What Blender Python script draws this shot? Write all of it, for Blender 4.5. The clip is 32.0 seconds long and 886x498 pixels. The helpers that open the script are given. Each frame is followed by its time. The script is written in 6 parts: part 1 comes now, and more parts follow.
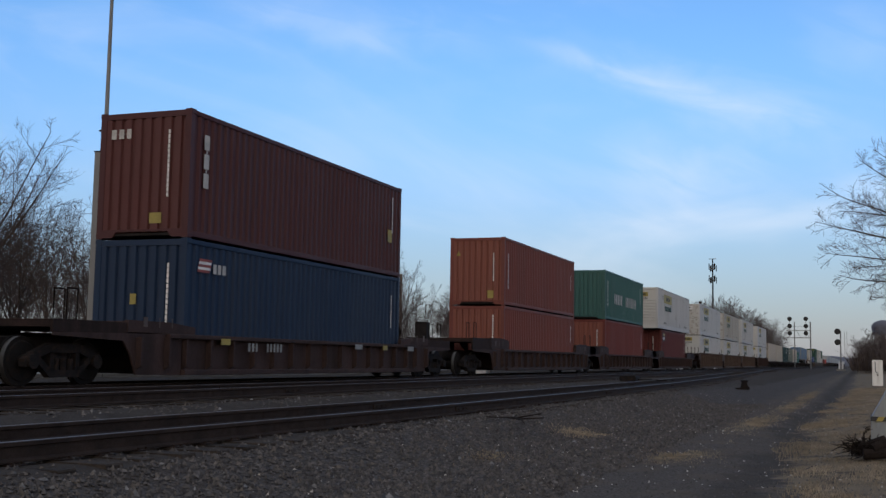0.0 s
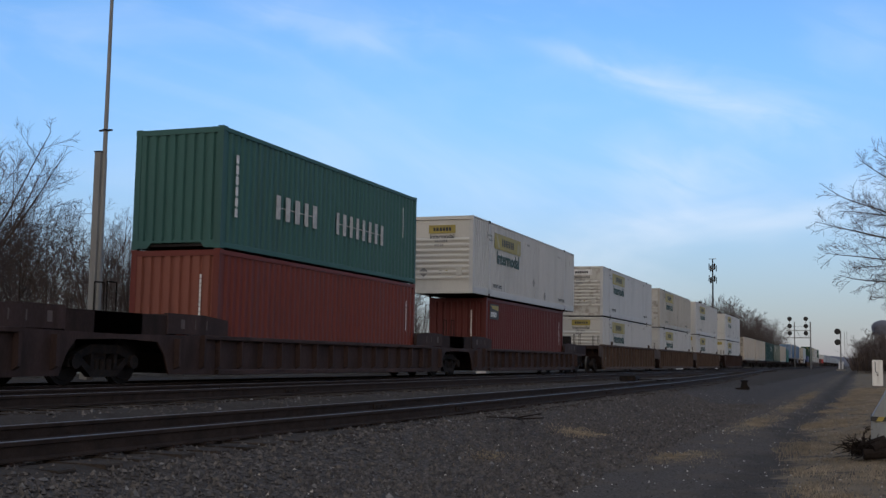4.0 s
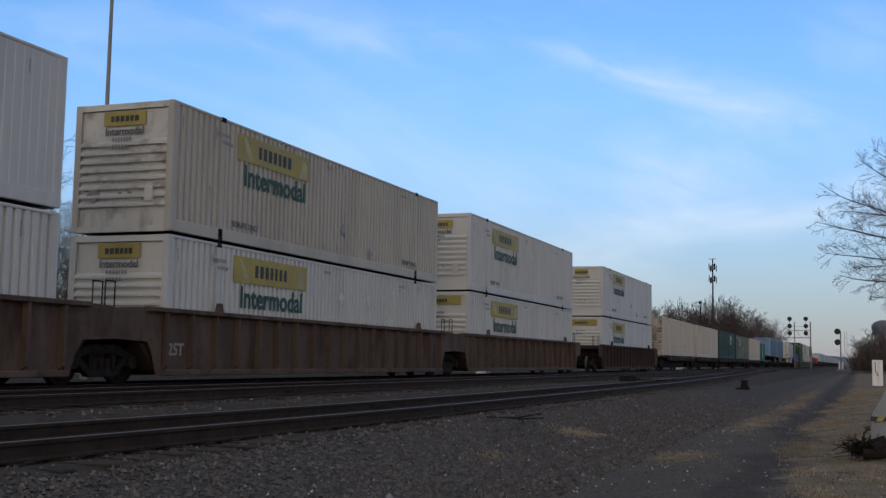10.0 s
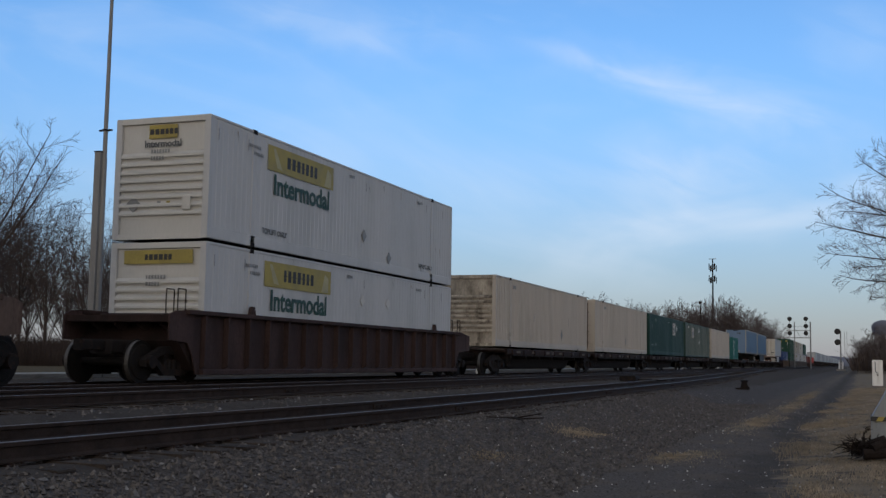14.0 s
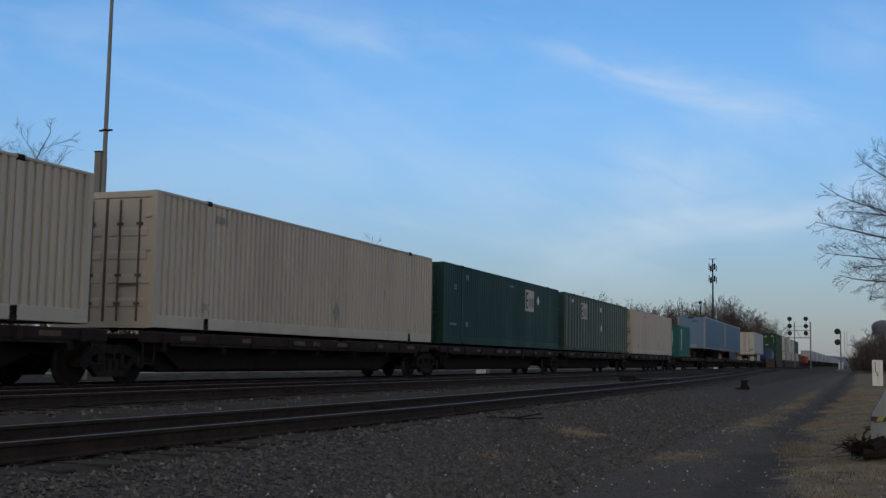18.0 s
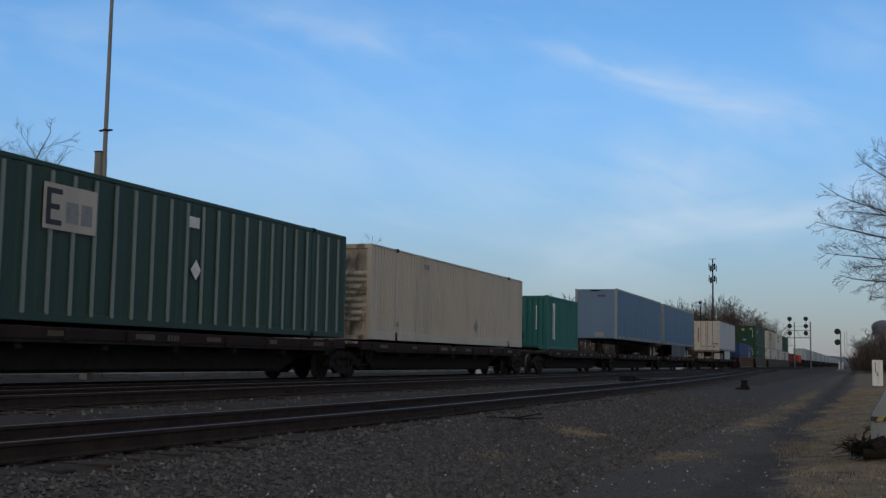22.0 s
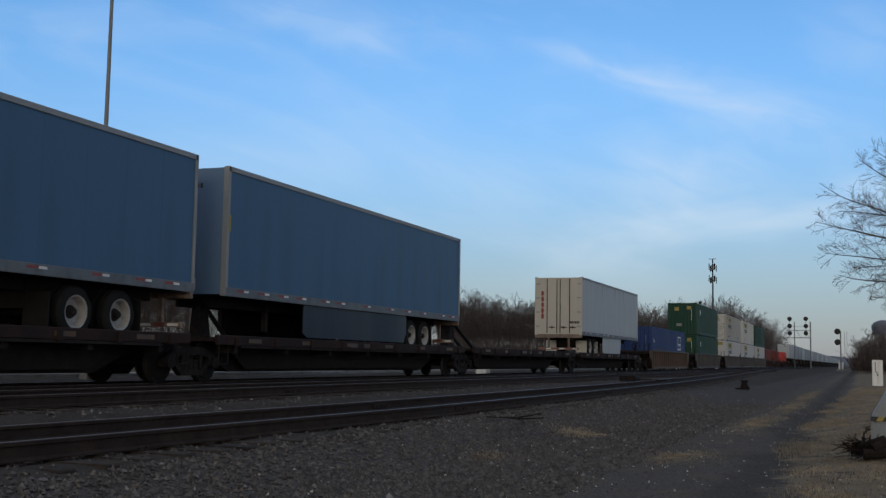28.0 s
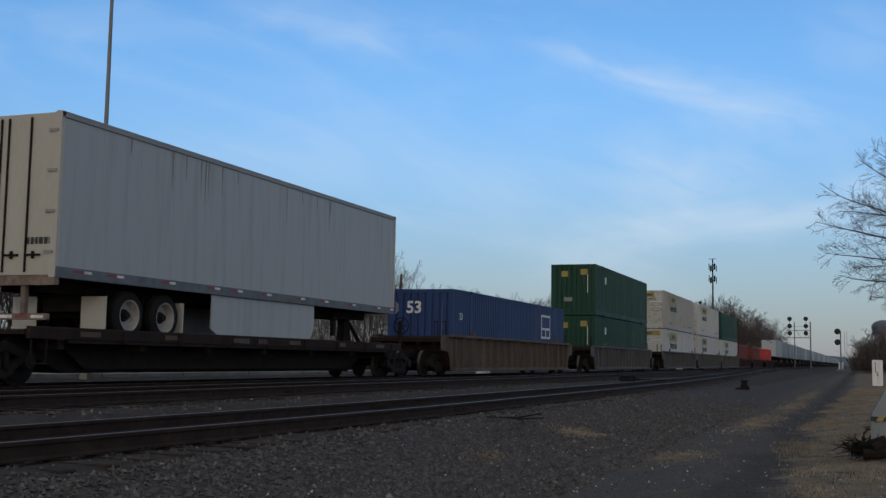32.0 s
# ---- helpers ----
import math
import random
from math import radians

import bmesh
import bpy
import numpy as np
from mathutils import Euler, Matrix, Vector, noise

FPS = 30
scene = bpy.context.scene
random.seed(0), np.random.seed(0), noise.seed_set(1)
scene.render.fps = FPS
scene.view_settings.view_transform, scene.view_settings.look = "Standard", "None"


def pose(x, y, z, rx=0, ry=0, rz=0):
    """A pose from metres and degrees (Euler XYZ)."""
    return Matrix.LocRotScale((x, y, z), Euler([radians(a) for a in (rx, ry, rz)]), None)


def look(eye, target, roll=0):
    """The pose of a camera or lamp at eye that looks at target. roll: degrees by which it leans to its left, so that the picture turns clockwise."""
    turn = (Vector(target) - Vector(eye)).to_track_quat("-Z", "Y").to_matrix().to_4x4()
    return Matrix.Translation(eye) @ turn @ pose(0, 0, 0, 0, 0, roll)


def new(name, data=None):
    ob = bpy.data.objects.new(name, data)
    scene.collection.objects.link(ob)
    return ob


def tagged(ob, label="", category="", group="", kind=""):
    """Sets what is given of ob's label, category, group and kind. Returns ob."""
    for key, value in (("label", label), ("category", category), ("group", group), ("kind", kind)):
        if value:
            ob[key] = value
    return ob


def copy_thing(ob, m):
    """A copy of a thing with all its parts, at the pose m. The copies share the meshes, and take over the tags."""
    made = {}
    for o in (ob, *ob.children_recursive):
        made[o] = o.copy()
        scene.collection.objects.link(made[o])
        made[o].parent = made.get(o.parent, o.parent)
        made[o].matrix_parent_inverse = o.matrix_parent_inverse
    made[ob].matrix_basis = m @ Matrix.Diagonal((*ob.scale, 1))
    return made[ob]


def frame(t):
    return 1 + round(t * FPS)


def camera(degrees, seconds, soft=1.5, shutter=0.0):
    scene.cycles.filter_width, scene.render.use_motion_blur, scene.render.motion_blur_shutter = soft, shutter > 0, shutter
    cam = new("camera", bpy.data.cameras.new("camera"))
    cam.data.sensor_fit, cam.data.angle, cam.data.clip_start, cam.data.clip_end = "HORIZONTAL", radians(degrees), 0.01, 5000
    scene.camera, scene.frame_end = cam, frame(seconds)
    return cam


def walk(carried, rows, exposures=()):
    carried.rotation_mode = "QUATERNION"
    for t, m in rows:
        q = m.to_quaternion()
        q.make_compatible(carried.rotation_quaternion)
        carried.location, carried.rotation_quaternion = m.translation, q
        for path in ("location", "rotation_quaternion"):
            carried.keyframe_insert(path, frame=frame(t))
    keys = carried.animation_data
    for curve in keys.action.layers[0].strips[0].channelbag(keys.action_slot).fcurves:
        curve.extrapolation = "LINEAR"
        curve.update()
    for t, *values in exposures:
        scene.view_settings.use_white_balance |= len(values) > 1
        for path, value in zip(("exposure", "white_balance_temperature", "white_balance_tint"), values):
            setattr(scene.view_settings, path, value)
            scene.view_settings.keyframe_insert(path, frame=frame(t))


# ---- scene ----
# one camera on a low stand beside three tracks; z = 0 is the railhead under the train
cam = camera(43.56, 32.0, soft=1.4, shutter=0.08)
EYE = Vector((0, 0, 0.625))
VIEW = Euler((radians(90 + 5.660), 0, radians(20.567))).to_matrix().to_4x4() @ Matrix.Rotation(radians(0.953), 4, "Z")
walk(cam, [(0.0, Matrix.Translation(EYE) @ VIEW), (32.0, Matrix.Translation(EYE) @ VIEW)],
     exposures=[(0.0, 0.37, 6180, 10), (2.5, 0.40, 6200, 10), (12.5, 0.37, 6190, 10), (14.0, 0.28, 6150, 9), (17.0, 0.08, 6100, 5), (25.0, 0.10, 6100, 5), (27.5, 0.18, 6100, 5), (29.0, 0.22, 6150, 5), (30.0, 0.10, 6100, 5), (31.0, 0.0, 6100, 5), (32.0, 0.15, 6100, 5)])


def cosd(a):
    return math.cos(radians(a))


def sind(a):
    return math.sin(radians(a))


# ---- sky and sun: low evening sun behind the camera's left ----
def make_world():
    w = bpy.data.worlds.new("evening_sky")
    scene.world = w
    w.use_nodes = True
    n, l = w.node_tree.nodes, w.node_tree.links
    n.clear()
    out, bg = n.new("ShaderNodeOutputWorld"), n.new("ShaderNodeBackground")
    sky = n.new("ShaderNodeTexSky")
    sky.sky_type, sky.sun_disc = "NISHITA", False
    sky.sun_elevation, sky.sun_rotation = radians(11), radians(165)
    sky.altitude, sky.air_density, sky.dust_density, sky.ozone_density = 200, 1.0, 0.6, 2.0
    co = n.new("ShaderNodeTexCoord")

    def calc(op, a, b=None, c=None):
        m = n.new("ShaderNodeMath")
        m.operation = op
        for i, v in enumerate((a, b, c)):
            if v is None:
                continue
            if isinstance(v, (int, float)):
                m.inputs[i].default_value = v
            else:
                l.new(v, m.inputs[i])
        return m.outputs[0]

    sep = n.new("ShaderNodeSeparateXYZ")
    l.new(co.outputs["Generated"], sep.inputs[0])
    # high thin cloud, laid out by bearing and height
    ay = calc("MAXIMUM", calc("ABSOLUTE", sep.outputs[1]), 0.06)
    u, v = calc("DIVIDE", sep.outputs[0], ay), calc("DIVIDE", sep.outputs[2], ay)

    def grain(su, sv, turn, scale, detail, warp=0.5, shift=0.0):
        cs, sn = cosd(turn), sind(turn)
        cb = n.new("ShaderNodeCombineXYZ")
        l.new(calc("ADD", calc("MULTIPLY", u, cs * su), calc("MULTIPLY", v, sn * su)), cb.inputs[0])
        l.new(calc("ADD", calc("MULTIPLY", u, -sn * sv), calc("MULTIPLY", v, cs * sv)), cb.inputs[1])
        cb.inputs[2].default_value = shift
        t = n.new("ShaderNodeTexNoise")
        t.inputs["Scale"].default_value, t.inputs["Detail"].default_value, t.inputs["Distortion"].default_value = scale, detail, warp
        l.new(cb.outputs[0], t.inputs["Vector"])
        return t.outputs[0]

    def smooth(x, lo, hi, p=0.0, q=1.0):
        r = n.new("ShaderNodeMapRange")
        r.interpolation_type = "SMOOTHSTEP"
        for i, k in enumerate((lo, hi, p, q)):
            r.inputs[i + 1].default_value = k
        l.new(x, r.inputs[0])
        return r.outputs[0]

    def streak(p, q, width, fuzz):
        """A drawn-out strand of cirrus from p to q."""
        (x0, y0), (x1, y1) = p, q
        ln = math.hypot(x1 - x0, y1 - y0)
        dx, dy = (x1 - x0) / ln, (y1 - y0) / ln
        along = calc("ADD", calc("MULTIPLY", calc("SUBTRACT", u, x0), dx), calc("MULTIPLY", calc("SUBTRACT", v, y0), dy))
        across = calc("ADD", calc("MULTIPLY", calc("SUBTRACT", u, x0), -dy), calc("MULTIPLY", calc("SUBTRACT", v, y0), dx))
        across = calc("ABSOLUTE", calc("ADD", across, calc("MULTIPLY", calc("SUBTRACT", grain(1, 1, 0, 14, 4, 0.4, 3.0), 0.5), fuzz)))
        body = smooth(across, 0.0, width, 1.0, 0.0)
        ends = calc("MULTIPLY", smooth(along, -0.05, 0.07), smooth(along, ln - 0.06, ln + 0.05, 1.0, 0.0))
        return calc("MULTIPLY", calc("MULTIPLY", body, ends), smooth(grain(0.35, 1.3, -21, 22, 5, 0.8, 1.0), 0.28, 0.66, 0.08, 1.0))

    wisps = smooth(grain(0.32, 1.5, -19, 7.0, 6, 0.9), 0.50, 0.78)
    veil = smooth(grain(0.5, 1.0, -10, 5.5, 5, 0.7, 4.0), 0.46, 0.70)
    low = calc("MULTIPLY", smooth(v, 0.36, 0.12), smooth(u, -0.42, -0.12))
    cover = calc("ADD", calc("MULTIPLY", wisps, 0.2), calc("MULTIPLY", calc("MULTIPLY", veil, calc("ADD", calc("MULTIPLY", low, 0.9), 0.25)), 0.40))
    for p, q, width, fuzz, k in (((-0.295, 0.303), (-0.072, 0.217), 0.016, 0.026, 0.21), ((-0.24, 0.285), (-0.06, 0.213), 0.035, 0.06, 0.16), ((-0.08, 0.222), (-0.01, 0.190), 0.034, 0.05, 0.34), ((-0.62, 0.378), (-0.41, 0.303), 0.026, 0.045, 0.17), ((-0.45, 0.345), (-0.33, 0.305), 0.03, 0.05, 0.14), ((-0.215, 0.152), (-0.08, 0.172), 0.045, 0.06, 0.30), ((-0.22, 0.195), (-0.14, 0.188), 0.04, 0.06, 0.20), ((-0.24, 0.128), (-0.02, 0.124), 0.03, 0.05, 0.14), ((-0.03, 0.30), (0.04, 0.26), 0.05, 0.06, 0.2)):
        cover = calc("ADD", cover, calc("MULTIPLY", streak(p, q, width, fuzz), k))
    cover = calc("MULTIPLY", cover, smooth(v, 0.03, 0.13))
    cover = calc("MINIMUM", calc("MAXIMUM", cover, 0.0), 0.85)
    # overhead and sunward, an added unseen sheet of pale, warm-lit cloud whitens the skylight
    west = calc("ADD", calc("MULTIPLY", sep.outputs[0], sind(165)), calc("MULTIPLY", sep.outputs[1], cosd(165)))
    sheet = calc("MAXIMUM", smooth(sep.outputs[2], 0.42, 0.70), calc("MULTIPLY", smooth(west, -0.1, 0.35), smooth(sep.outputs[2], 0.15, 0.4)))
    sheet = calc("MULTIPLY", sheet, smooth(grain(1.0, 1.0, 10, 2.2, 5, 0.6, 8.0), 0.25, 0.6, 0.55, 0.95))
    mul = n.new("ShaderNodeMix")
    mul.data_type, mul.blend_type = "RGBA", "MULTIPLY"
    mul.inputs[0].default_value = 1.0
    mul.inputs[7].default_value = SKY_TINT
    l.new(sky.outputs[0], mul.inputs[6])
    mix = n.new("ShaderNodeMix")
    mix.data_type = "RGBA"
    mix.inputs[7].default_value = CLOUD
    # pale haze that thickens towards the horizon
    haze = n.new("ShaderNodeMix")
    haze.data_type = "RGBA"
    # on the sun's side the haze glows warm
    glow = n.new("ShaderNodeMix")
    glow.data_type = "RGBA"
    glow.inputs[6].default_value, glow.inputs[7].default_value = HAZE, GLOW
    l.new(smooth(west, -0.35, 0.9), glow.inputs[0])
    l.new(glow.outputs[2], haze.inputs[7])
    depth = calc("SUBTRACT", sep.outputs[2], calc("MULTIPLY", smooth(west, -0.2, 0.9), 0.30))
    l.new(smooth(depth, -0.05, 0.30, 0.85, 0.0), haze.inputs[0]), l.new(mul.outputs[2], haze.inputs[6])
    l.new(cover, mix.inputs[0]), l.new(haze.outputs[2], mix.inputs[6])
    top = n.new("ShaderNodeMix")
    top.data_type = "RGBA"
    top.inputs[7].default_value = UNSEEN_CLOUD
    l.new(sheet, top.inputs[0]), l.new(mix.outputs[2], top.inputs[6])
    l.new(top.outputs[2], bg.inputs[0])
    bg.inputs[1].default_value = SKY_STRENGTH
    l.new(bg.outputs[0], out.inputs[0])


SKY_TINT = (0.80, 1.02, 1.30, 1)
HAZE = (2.15, 1.84, 2.16, 1)
GLOW = (9.0, 7.1, 5.2, 1)
CLOUD = (5.7, 5.95, 6.4, 1)
UNSEEN_CLOUD = (3.4, 3.4, 3.45, 1)
SKY_STRENGTH = 0.12
make_world()
sun = new("sun", bpy.data.lights.new("sun", "SUN"))
sun.data.energy, sun.data.angle, sun.data.color = 0.2, radians(12), (1.0, 0.78, 0.55)
sun.matrix_world = look((0, 0, 30), (-10 * sind(165), -10 * cosd(165), 30 - 1.7))


# ---- materials ----
def material(name, colour, rough=0.6, metal=0.0, vary=0.25, scale=3.0, fine=40.0, bump=0.15, stain=None, stain_amount=0.0, streak=1.0, rand=0.0, spec=0.5):
    """A painted or raw surface: broad patches, fine grain, stains that run along z by the factor streak."""
    m = bpy.data.materials.new(name)
    m.use_nodes = True
    n, l = m.node_tree.nodes, m.node_tree.links
    b = n["Principled BSDF"]
    b.inputs["Roughness"].default_value, b.inputs["Metallic"].default_value = rough, metal
    b.inputs["Specular IOR Level"].default_value = spec
    co = n.new("ShaderNodeTexCoord")
    mp = n.new("ShaderNodeMapping")
    mp.inputs["Scale"].default_value = (1, 1, 1 / streak)
    info = n.new("ShaderNodeObjectInfo")
    l.new(co.outputs["Object"], mp.inputs[0])
    l.new(info.outputs["Random"], mp.inputs["Location"])

    def tex(s, d=4):
        t = n.new("ShaderNodeTexNoise")
        t.inputs["Scale"].default_value, t.inputs["Detail"].default_value = s, d
        l.new(mp.outputs[0], t.inputs["Vector"])
        return t.outputs[0]

    def ramp(v, lo, hi, a, c):
        r = n.new("ShaderNodeMapRange")
        for i, x in enumerate((lo, hi, a, c)):
            r.inputs[i + 1].default_value = x
        l.new(v, r.inputs[0])
        return r.outputs[0]

    broad, grain = tex(scale), tex(fine, 3)
    val = n.new("ShaderNodeMath")
    val.operation = "MULTIPLY"
    l.new(ramp(broad, 0.3, 0.7, 1 - vary, 1 + vary), val.inputs[0])
    l.new(ramp(grain, 0.3, 0.7, 1 - vary * 0.5, 1 + vary * 0.5), val.inputs[1])
    v = val.outputs[0]
    if rand:
        r2 = n.new("ShaderNodeMath")
        r2.operation = "MULTIPLY"
        l.new(v, r2.inputs[0]), l.new(ramp(info.outputs["Random"], 0, 1, 1 - rand, 1 + rand), r2.inputs[1])
        v = r2.outputs[0]
    hsv = n.new("ShaderNodeHueSaturation")
    hsv.inputs["Color"].default_value = (*colour, 1)
    l.new(v, hsv.inputs["Value"])
    col = hsv.outputs[0]
    if stain:
        mx = n.new("ShaderNodeMix")
        mx.data_type = "RGBA"
        mx.inputs[7].default_value = (*stain, 1)
        l.new(ramp(tex(scale * 1.7, 6), 0.50, 0.70, 0, stain_amount), mx.inputs[0])
        l.new(col, mx.inputs[6])
        col = mx.outputs[2]
    l.new(col, b.inputs["Base Color"])
    l.new(ramp(broad, 0.3, 0.7, rough - 0.08, min(1, rough + 0.1)), b.inputs["Roughness"])
    if bump:
        bp = n.new("ShaderNodeBump")
        bp.inputs["Strength"].default_value, bp.inputs["Distance"].default_value = bump, 0.01
        l.new(grain, bp.inputs["Height"]), l.new(bp.outputs[0], b.inputs["Normal"])
    return m


def paint(name, c, dirt=0.3, rough=0.55):
    return material(name, c, rough, 0, 0.07, 0.6, 25, 0.06, tuple(0.35 * x + 0.02 for x in c), dirt * 0.75, 4.0, spec=0.5 if min(c) > 0.15 else 0.25)


M_WHITE = paint("white_container_paint", (0.425, 0.43, 0.44), 0.3)
# on white boxes' ends this cream puts the warm low light into the paint
M_CREAM_LIT = paint("cream_and_lit_white_end_paint", (0.47, 0.465, 0.445), 0.3)
M_BEIGE = paint("beige_container_paint", (0.41, 0.367, 0.316), 0.35)
M_DUSTY = paint("dusty_beige_container_paint", (0.36, 0.34, 0.305), 0.4)
# the ends' warm lit tone, with brown grime streaked over it
M_GRIMY = material("grime_streaked_lit_end_paint", (0.45, 0.44, 0.415), 0.55, 0, 0.08, 1.6, 25, 0.06, (0.12, 0.085, 0.055), 0.6, 1.6)
M_DIRTY = material("sooty_beige_paint", (0.33, 0.29, 0.235), 0.6, 0, 0.35, 1.6, 25, 0.06, (0.045, 0.03, 0.02), 0.9, 2.5)
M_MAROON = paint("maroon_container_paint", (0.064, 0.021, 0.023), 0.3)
# the same maroon, lightened for the end that faces the light
M_MAROON_LIT = paint("lit_maroon_end_paint", (0.088, 0.030, 0.029), 0.3)
M_NAVY = paint("navy_container_paint", (0.010, 0.024, 0.058), 0.3)
# end tone of the orange and red boxes, brightened for the warm light
M_ORANGE_LIT = paint("lit_rust_orange_end_paint", (0.19, 0.066, 0.048), 0.35)
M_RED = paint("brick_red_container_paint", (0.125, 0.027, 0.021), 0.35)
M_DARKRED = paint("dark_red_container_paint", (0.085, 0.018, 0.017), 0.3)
# the orange boxes' paint again, darkened for their shaded long sides
M_ORANGE_SHADED = paint("shaded_orange_side_paint", (0.145, 0.042, 0.032), 0.35)
M_TEAL = paint("teal_container_paint", (0.022, 0.116, 0.116), 0.3)
M_SEA = paint("sea_green_container_paint", (0.038, 0.105, 0.098), 0.35)
M_GREEN = paint("dark_green_container_paint", (0.006, 0.035, 0.028), 0.3)
M_LEAF = paint("leaf_green_container_paint", (0.011, 0.050, 0.031), 0.3)
M_GREYGREEN = paint("faded_green_container_paint", (0.028, 0.055, 0.045), 0.35)
M_BLUE = paint("royal_blue_container_paint", (0.022, 0.048, 0.15), 0.3)
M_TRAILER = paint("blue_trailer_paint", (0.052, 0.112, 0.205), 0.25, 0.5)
M_SKIRT = paint("dark_blue_skirt_plastic", (0.008, 0.014, 0.027), 0.2, 0.4)
# trailer blue with the evening light on the nose mixed into the colour
M_TRAILER_END = paint("lit_blue_trailer_nose_paint", (0.12, 0.185, 0.29), 0.3, 0.5)
M_VAN = material("streaked_white_trailer_paint", (0.34, 0.36, 0.38), 0.5, 0, 0.025, 2.2, 25, 0.05, (0.15, 0.145, 0.14), 0.22, 12.0)
# the white trailer's door end, warmed and lightened to look lit
M_VANDOOR = paint("lit_white_trailer_door_paint", (0.43, 0.405, 0.36), 0.3)
M_GREYBOX = paint("grey_trailer_paint", (0.22, 0.235, 0.26), 0.3)
M_BRIGHTRED = paint("bright_red_container_paint", (0.42, 0.045, 0.04), 0.2)
M_ALU = material("dull_aluminium", (0.26, 0.265, 0.27), 0.6, 0.3, 0.1, 2, 60, 0.05)
M_BASERAIL = material("grimy_aluminium_base_rail", (0.13, 0.14, 0.155), 0.6, 0.2, 0.2, 2, 40, 0.1, (0.06, 0.06, 0.065), 0.5)
M_STRIPE = paint("pale_rib_paint", (0.17, 0.20, 0.185), 0.3)
M_WELLRED = material("rusty_brown_well_car_paint", (0.046, 0.030, 0.029), 0.75, 0, 0.35, 1.2, 30, 0.3, (0.02, 0.014, 0.012), 0.7, 3, spec=0.12)
M_WELLYELLOW = material("weathered_ochre_well_car_paint", (0.085, 0.060, 0.050), 0.75, 0, 0.3, 1.2, 30, 0.3, (0.03, 0.016, 0.011), 0.7, 3, spec=0.12)
M_WELLGREY = material("weathered_grey_well_car_paint", (0.10, 0.098, 0.105), 0.7, 0, 0.3, 1.2, 30, 0.3, (0.035, 0.03, 0.028), 0.6, 3, spec=0.12)
M_WELLTAN = material("weathered_tan_well_car_paint", (0.105, 0.080, 0.068), 0.7, 0, 0.3, 1.2, 30, 0.3, (0.05, 0.035, 0.025), 0.6, 3, spec=0.12)
M_FLAT = material("dark_brown_flat_car_paint", (0.026, 0.017, 0.016), 0.8, 0, 0.35, 1.4, 30, 0.3, (0.015, 0.012, 0.011), 0.7, 3, spec=0.12)
M_IRON = material("grimy_cast_iron", (0.014, 0.012, 0.012), 0.8, 0.0, 0.4, 5, 60, 0.4, (0.045, 0.026, 0.017), 0.5, spec=0.12)
M_WHEEL = material("worn_steel_wheel", (0.010, 0.009, 0.009), 0.8, 0.0, 0.3, 6, 60, 0.2, (0.02, 0.013, 0.010), 0.6, spec=0.12)
M_DARK = material("sooty_black_steel", (0.021, 0.018, 0.018), 0.85, 0, 0.3, 4, 50, 0.2, spec=0.12)
M_TREAD = material("worn_wheel_tread", (0.10, 0.095, 0.092), 0.5, 0.8, 0.15, 6, 60, 0.1)
M_TYRE = material("black_rubber", (0.014, 0.014, 0.014), 0.85, 0, 0.2, 5, 60, 0.2, spec=0.12)
M_RIM = material("dusty_white_rim", (0.29, 0.28, 0.27), 0.5, 0.1, 0.15, 6, 50, 0.1, (0.2, 0.16, 0.12), 0.5)
M_RAILTOP = material("polished_rail_head", (0.12, 0.105, 0.105), 0.5, 0.7, 0.1, 4, 60, 0.05)
M_RAIL = material("rusty_rail_steel", (0.034, 0.025, 0.022), 0.85, 0.2, 0.35, 4, 60, 0.3, (0.02, 0.012, 0.01), 0.6, spec=0.12)
M_TIE = material("creosoted_timber", (0.038, 0.031, 0.027), 0.9, 0, 0.45, 6, 45, 0.6, (0.07, 0.055, 0.045), 0.5, 0.3, 0.3, spec=0.12)
M_PALESTONE = material("pale_ballast_stone", (0.40, 0.37, 0.34), 0.85, 0, 0.3, 9, 60, 0.3)
M_BARK = material("grey_brown_bark", (0.064, 0.051, 0.046), 0.95, 0, 0.35, 4, 40, 0.5, spec=0.12)
M_DEADWOOD = material("dark_rotten_wood", (0.020, 0.015, 0.013), 0.95, 0, 0.4, 6, 40, 0.5, spec=0.1)
M_TWIG = material("brown_winter_twigs", (0.080, 0.063, 0.060), 0.95, 0, 0.3, 1.0, 20, 0, spec=0.12)
M_BRUSH = material("dull_brown_scrub", (0.056, 0.043, 0.038), 0.95, 0, 0.4, 0.8, 20, 0, spec=0.12)
M_GRASS = material("dry_straw_grass", (0.265, 0.215, 0.155), 0.9, 0, 0.4, 1.5, 20, 0, spec=0.12)
# distance haze mixed into the base colour, for hill and water tower
M_FARHAZE = material("haze_blue_distance", (0.10, 0.105, 0.135), 0.95, 0, 0.25, 0.02, 0.3, 0)
M_CONCRETE = material("weathered_concrete", (0.25, 0.23, 0.205), 0.9, 0, 0.2, 1.0, 30, 0.3, (0.16, 0.14, 0.12), 0.5)
M_GALV = material("galvanised_steel", (0.19, 0.19, 0.19), 0.6, 0.2, 0.15, 1.5, 30, 0.1, (0.2, 0.2, 0.2), 0.4, 4)
M_PALERUST = material("rusty_pale_bumper_paint", (0.17, 0.125, 0.105), 0.75, 0, 0.3, 4, 40, 0.2, (0.06, 0.04, 0.03), 0.6)
M_KERB = material("grey_kerb_concrete", (0.25, 0.245, 0.235), 0.9, 0, 0.25, 1.0, 30, 0.3, (0.14, 0.13, 0.12), 0.5)
M_WOOD = material("weathered_pole_timber", (0.15, 0.115, 0.09), 0.9, 0, 0.3, 2, 40, 0.4, (0.07, 0.05, 0.04), 0.5, 6)
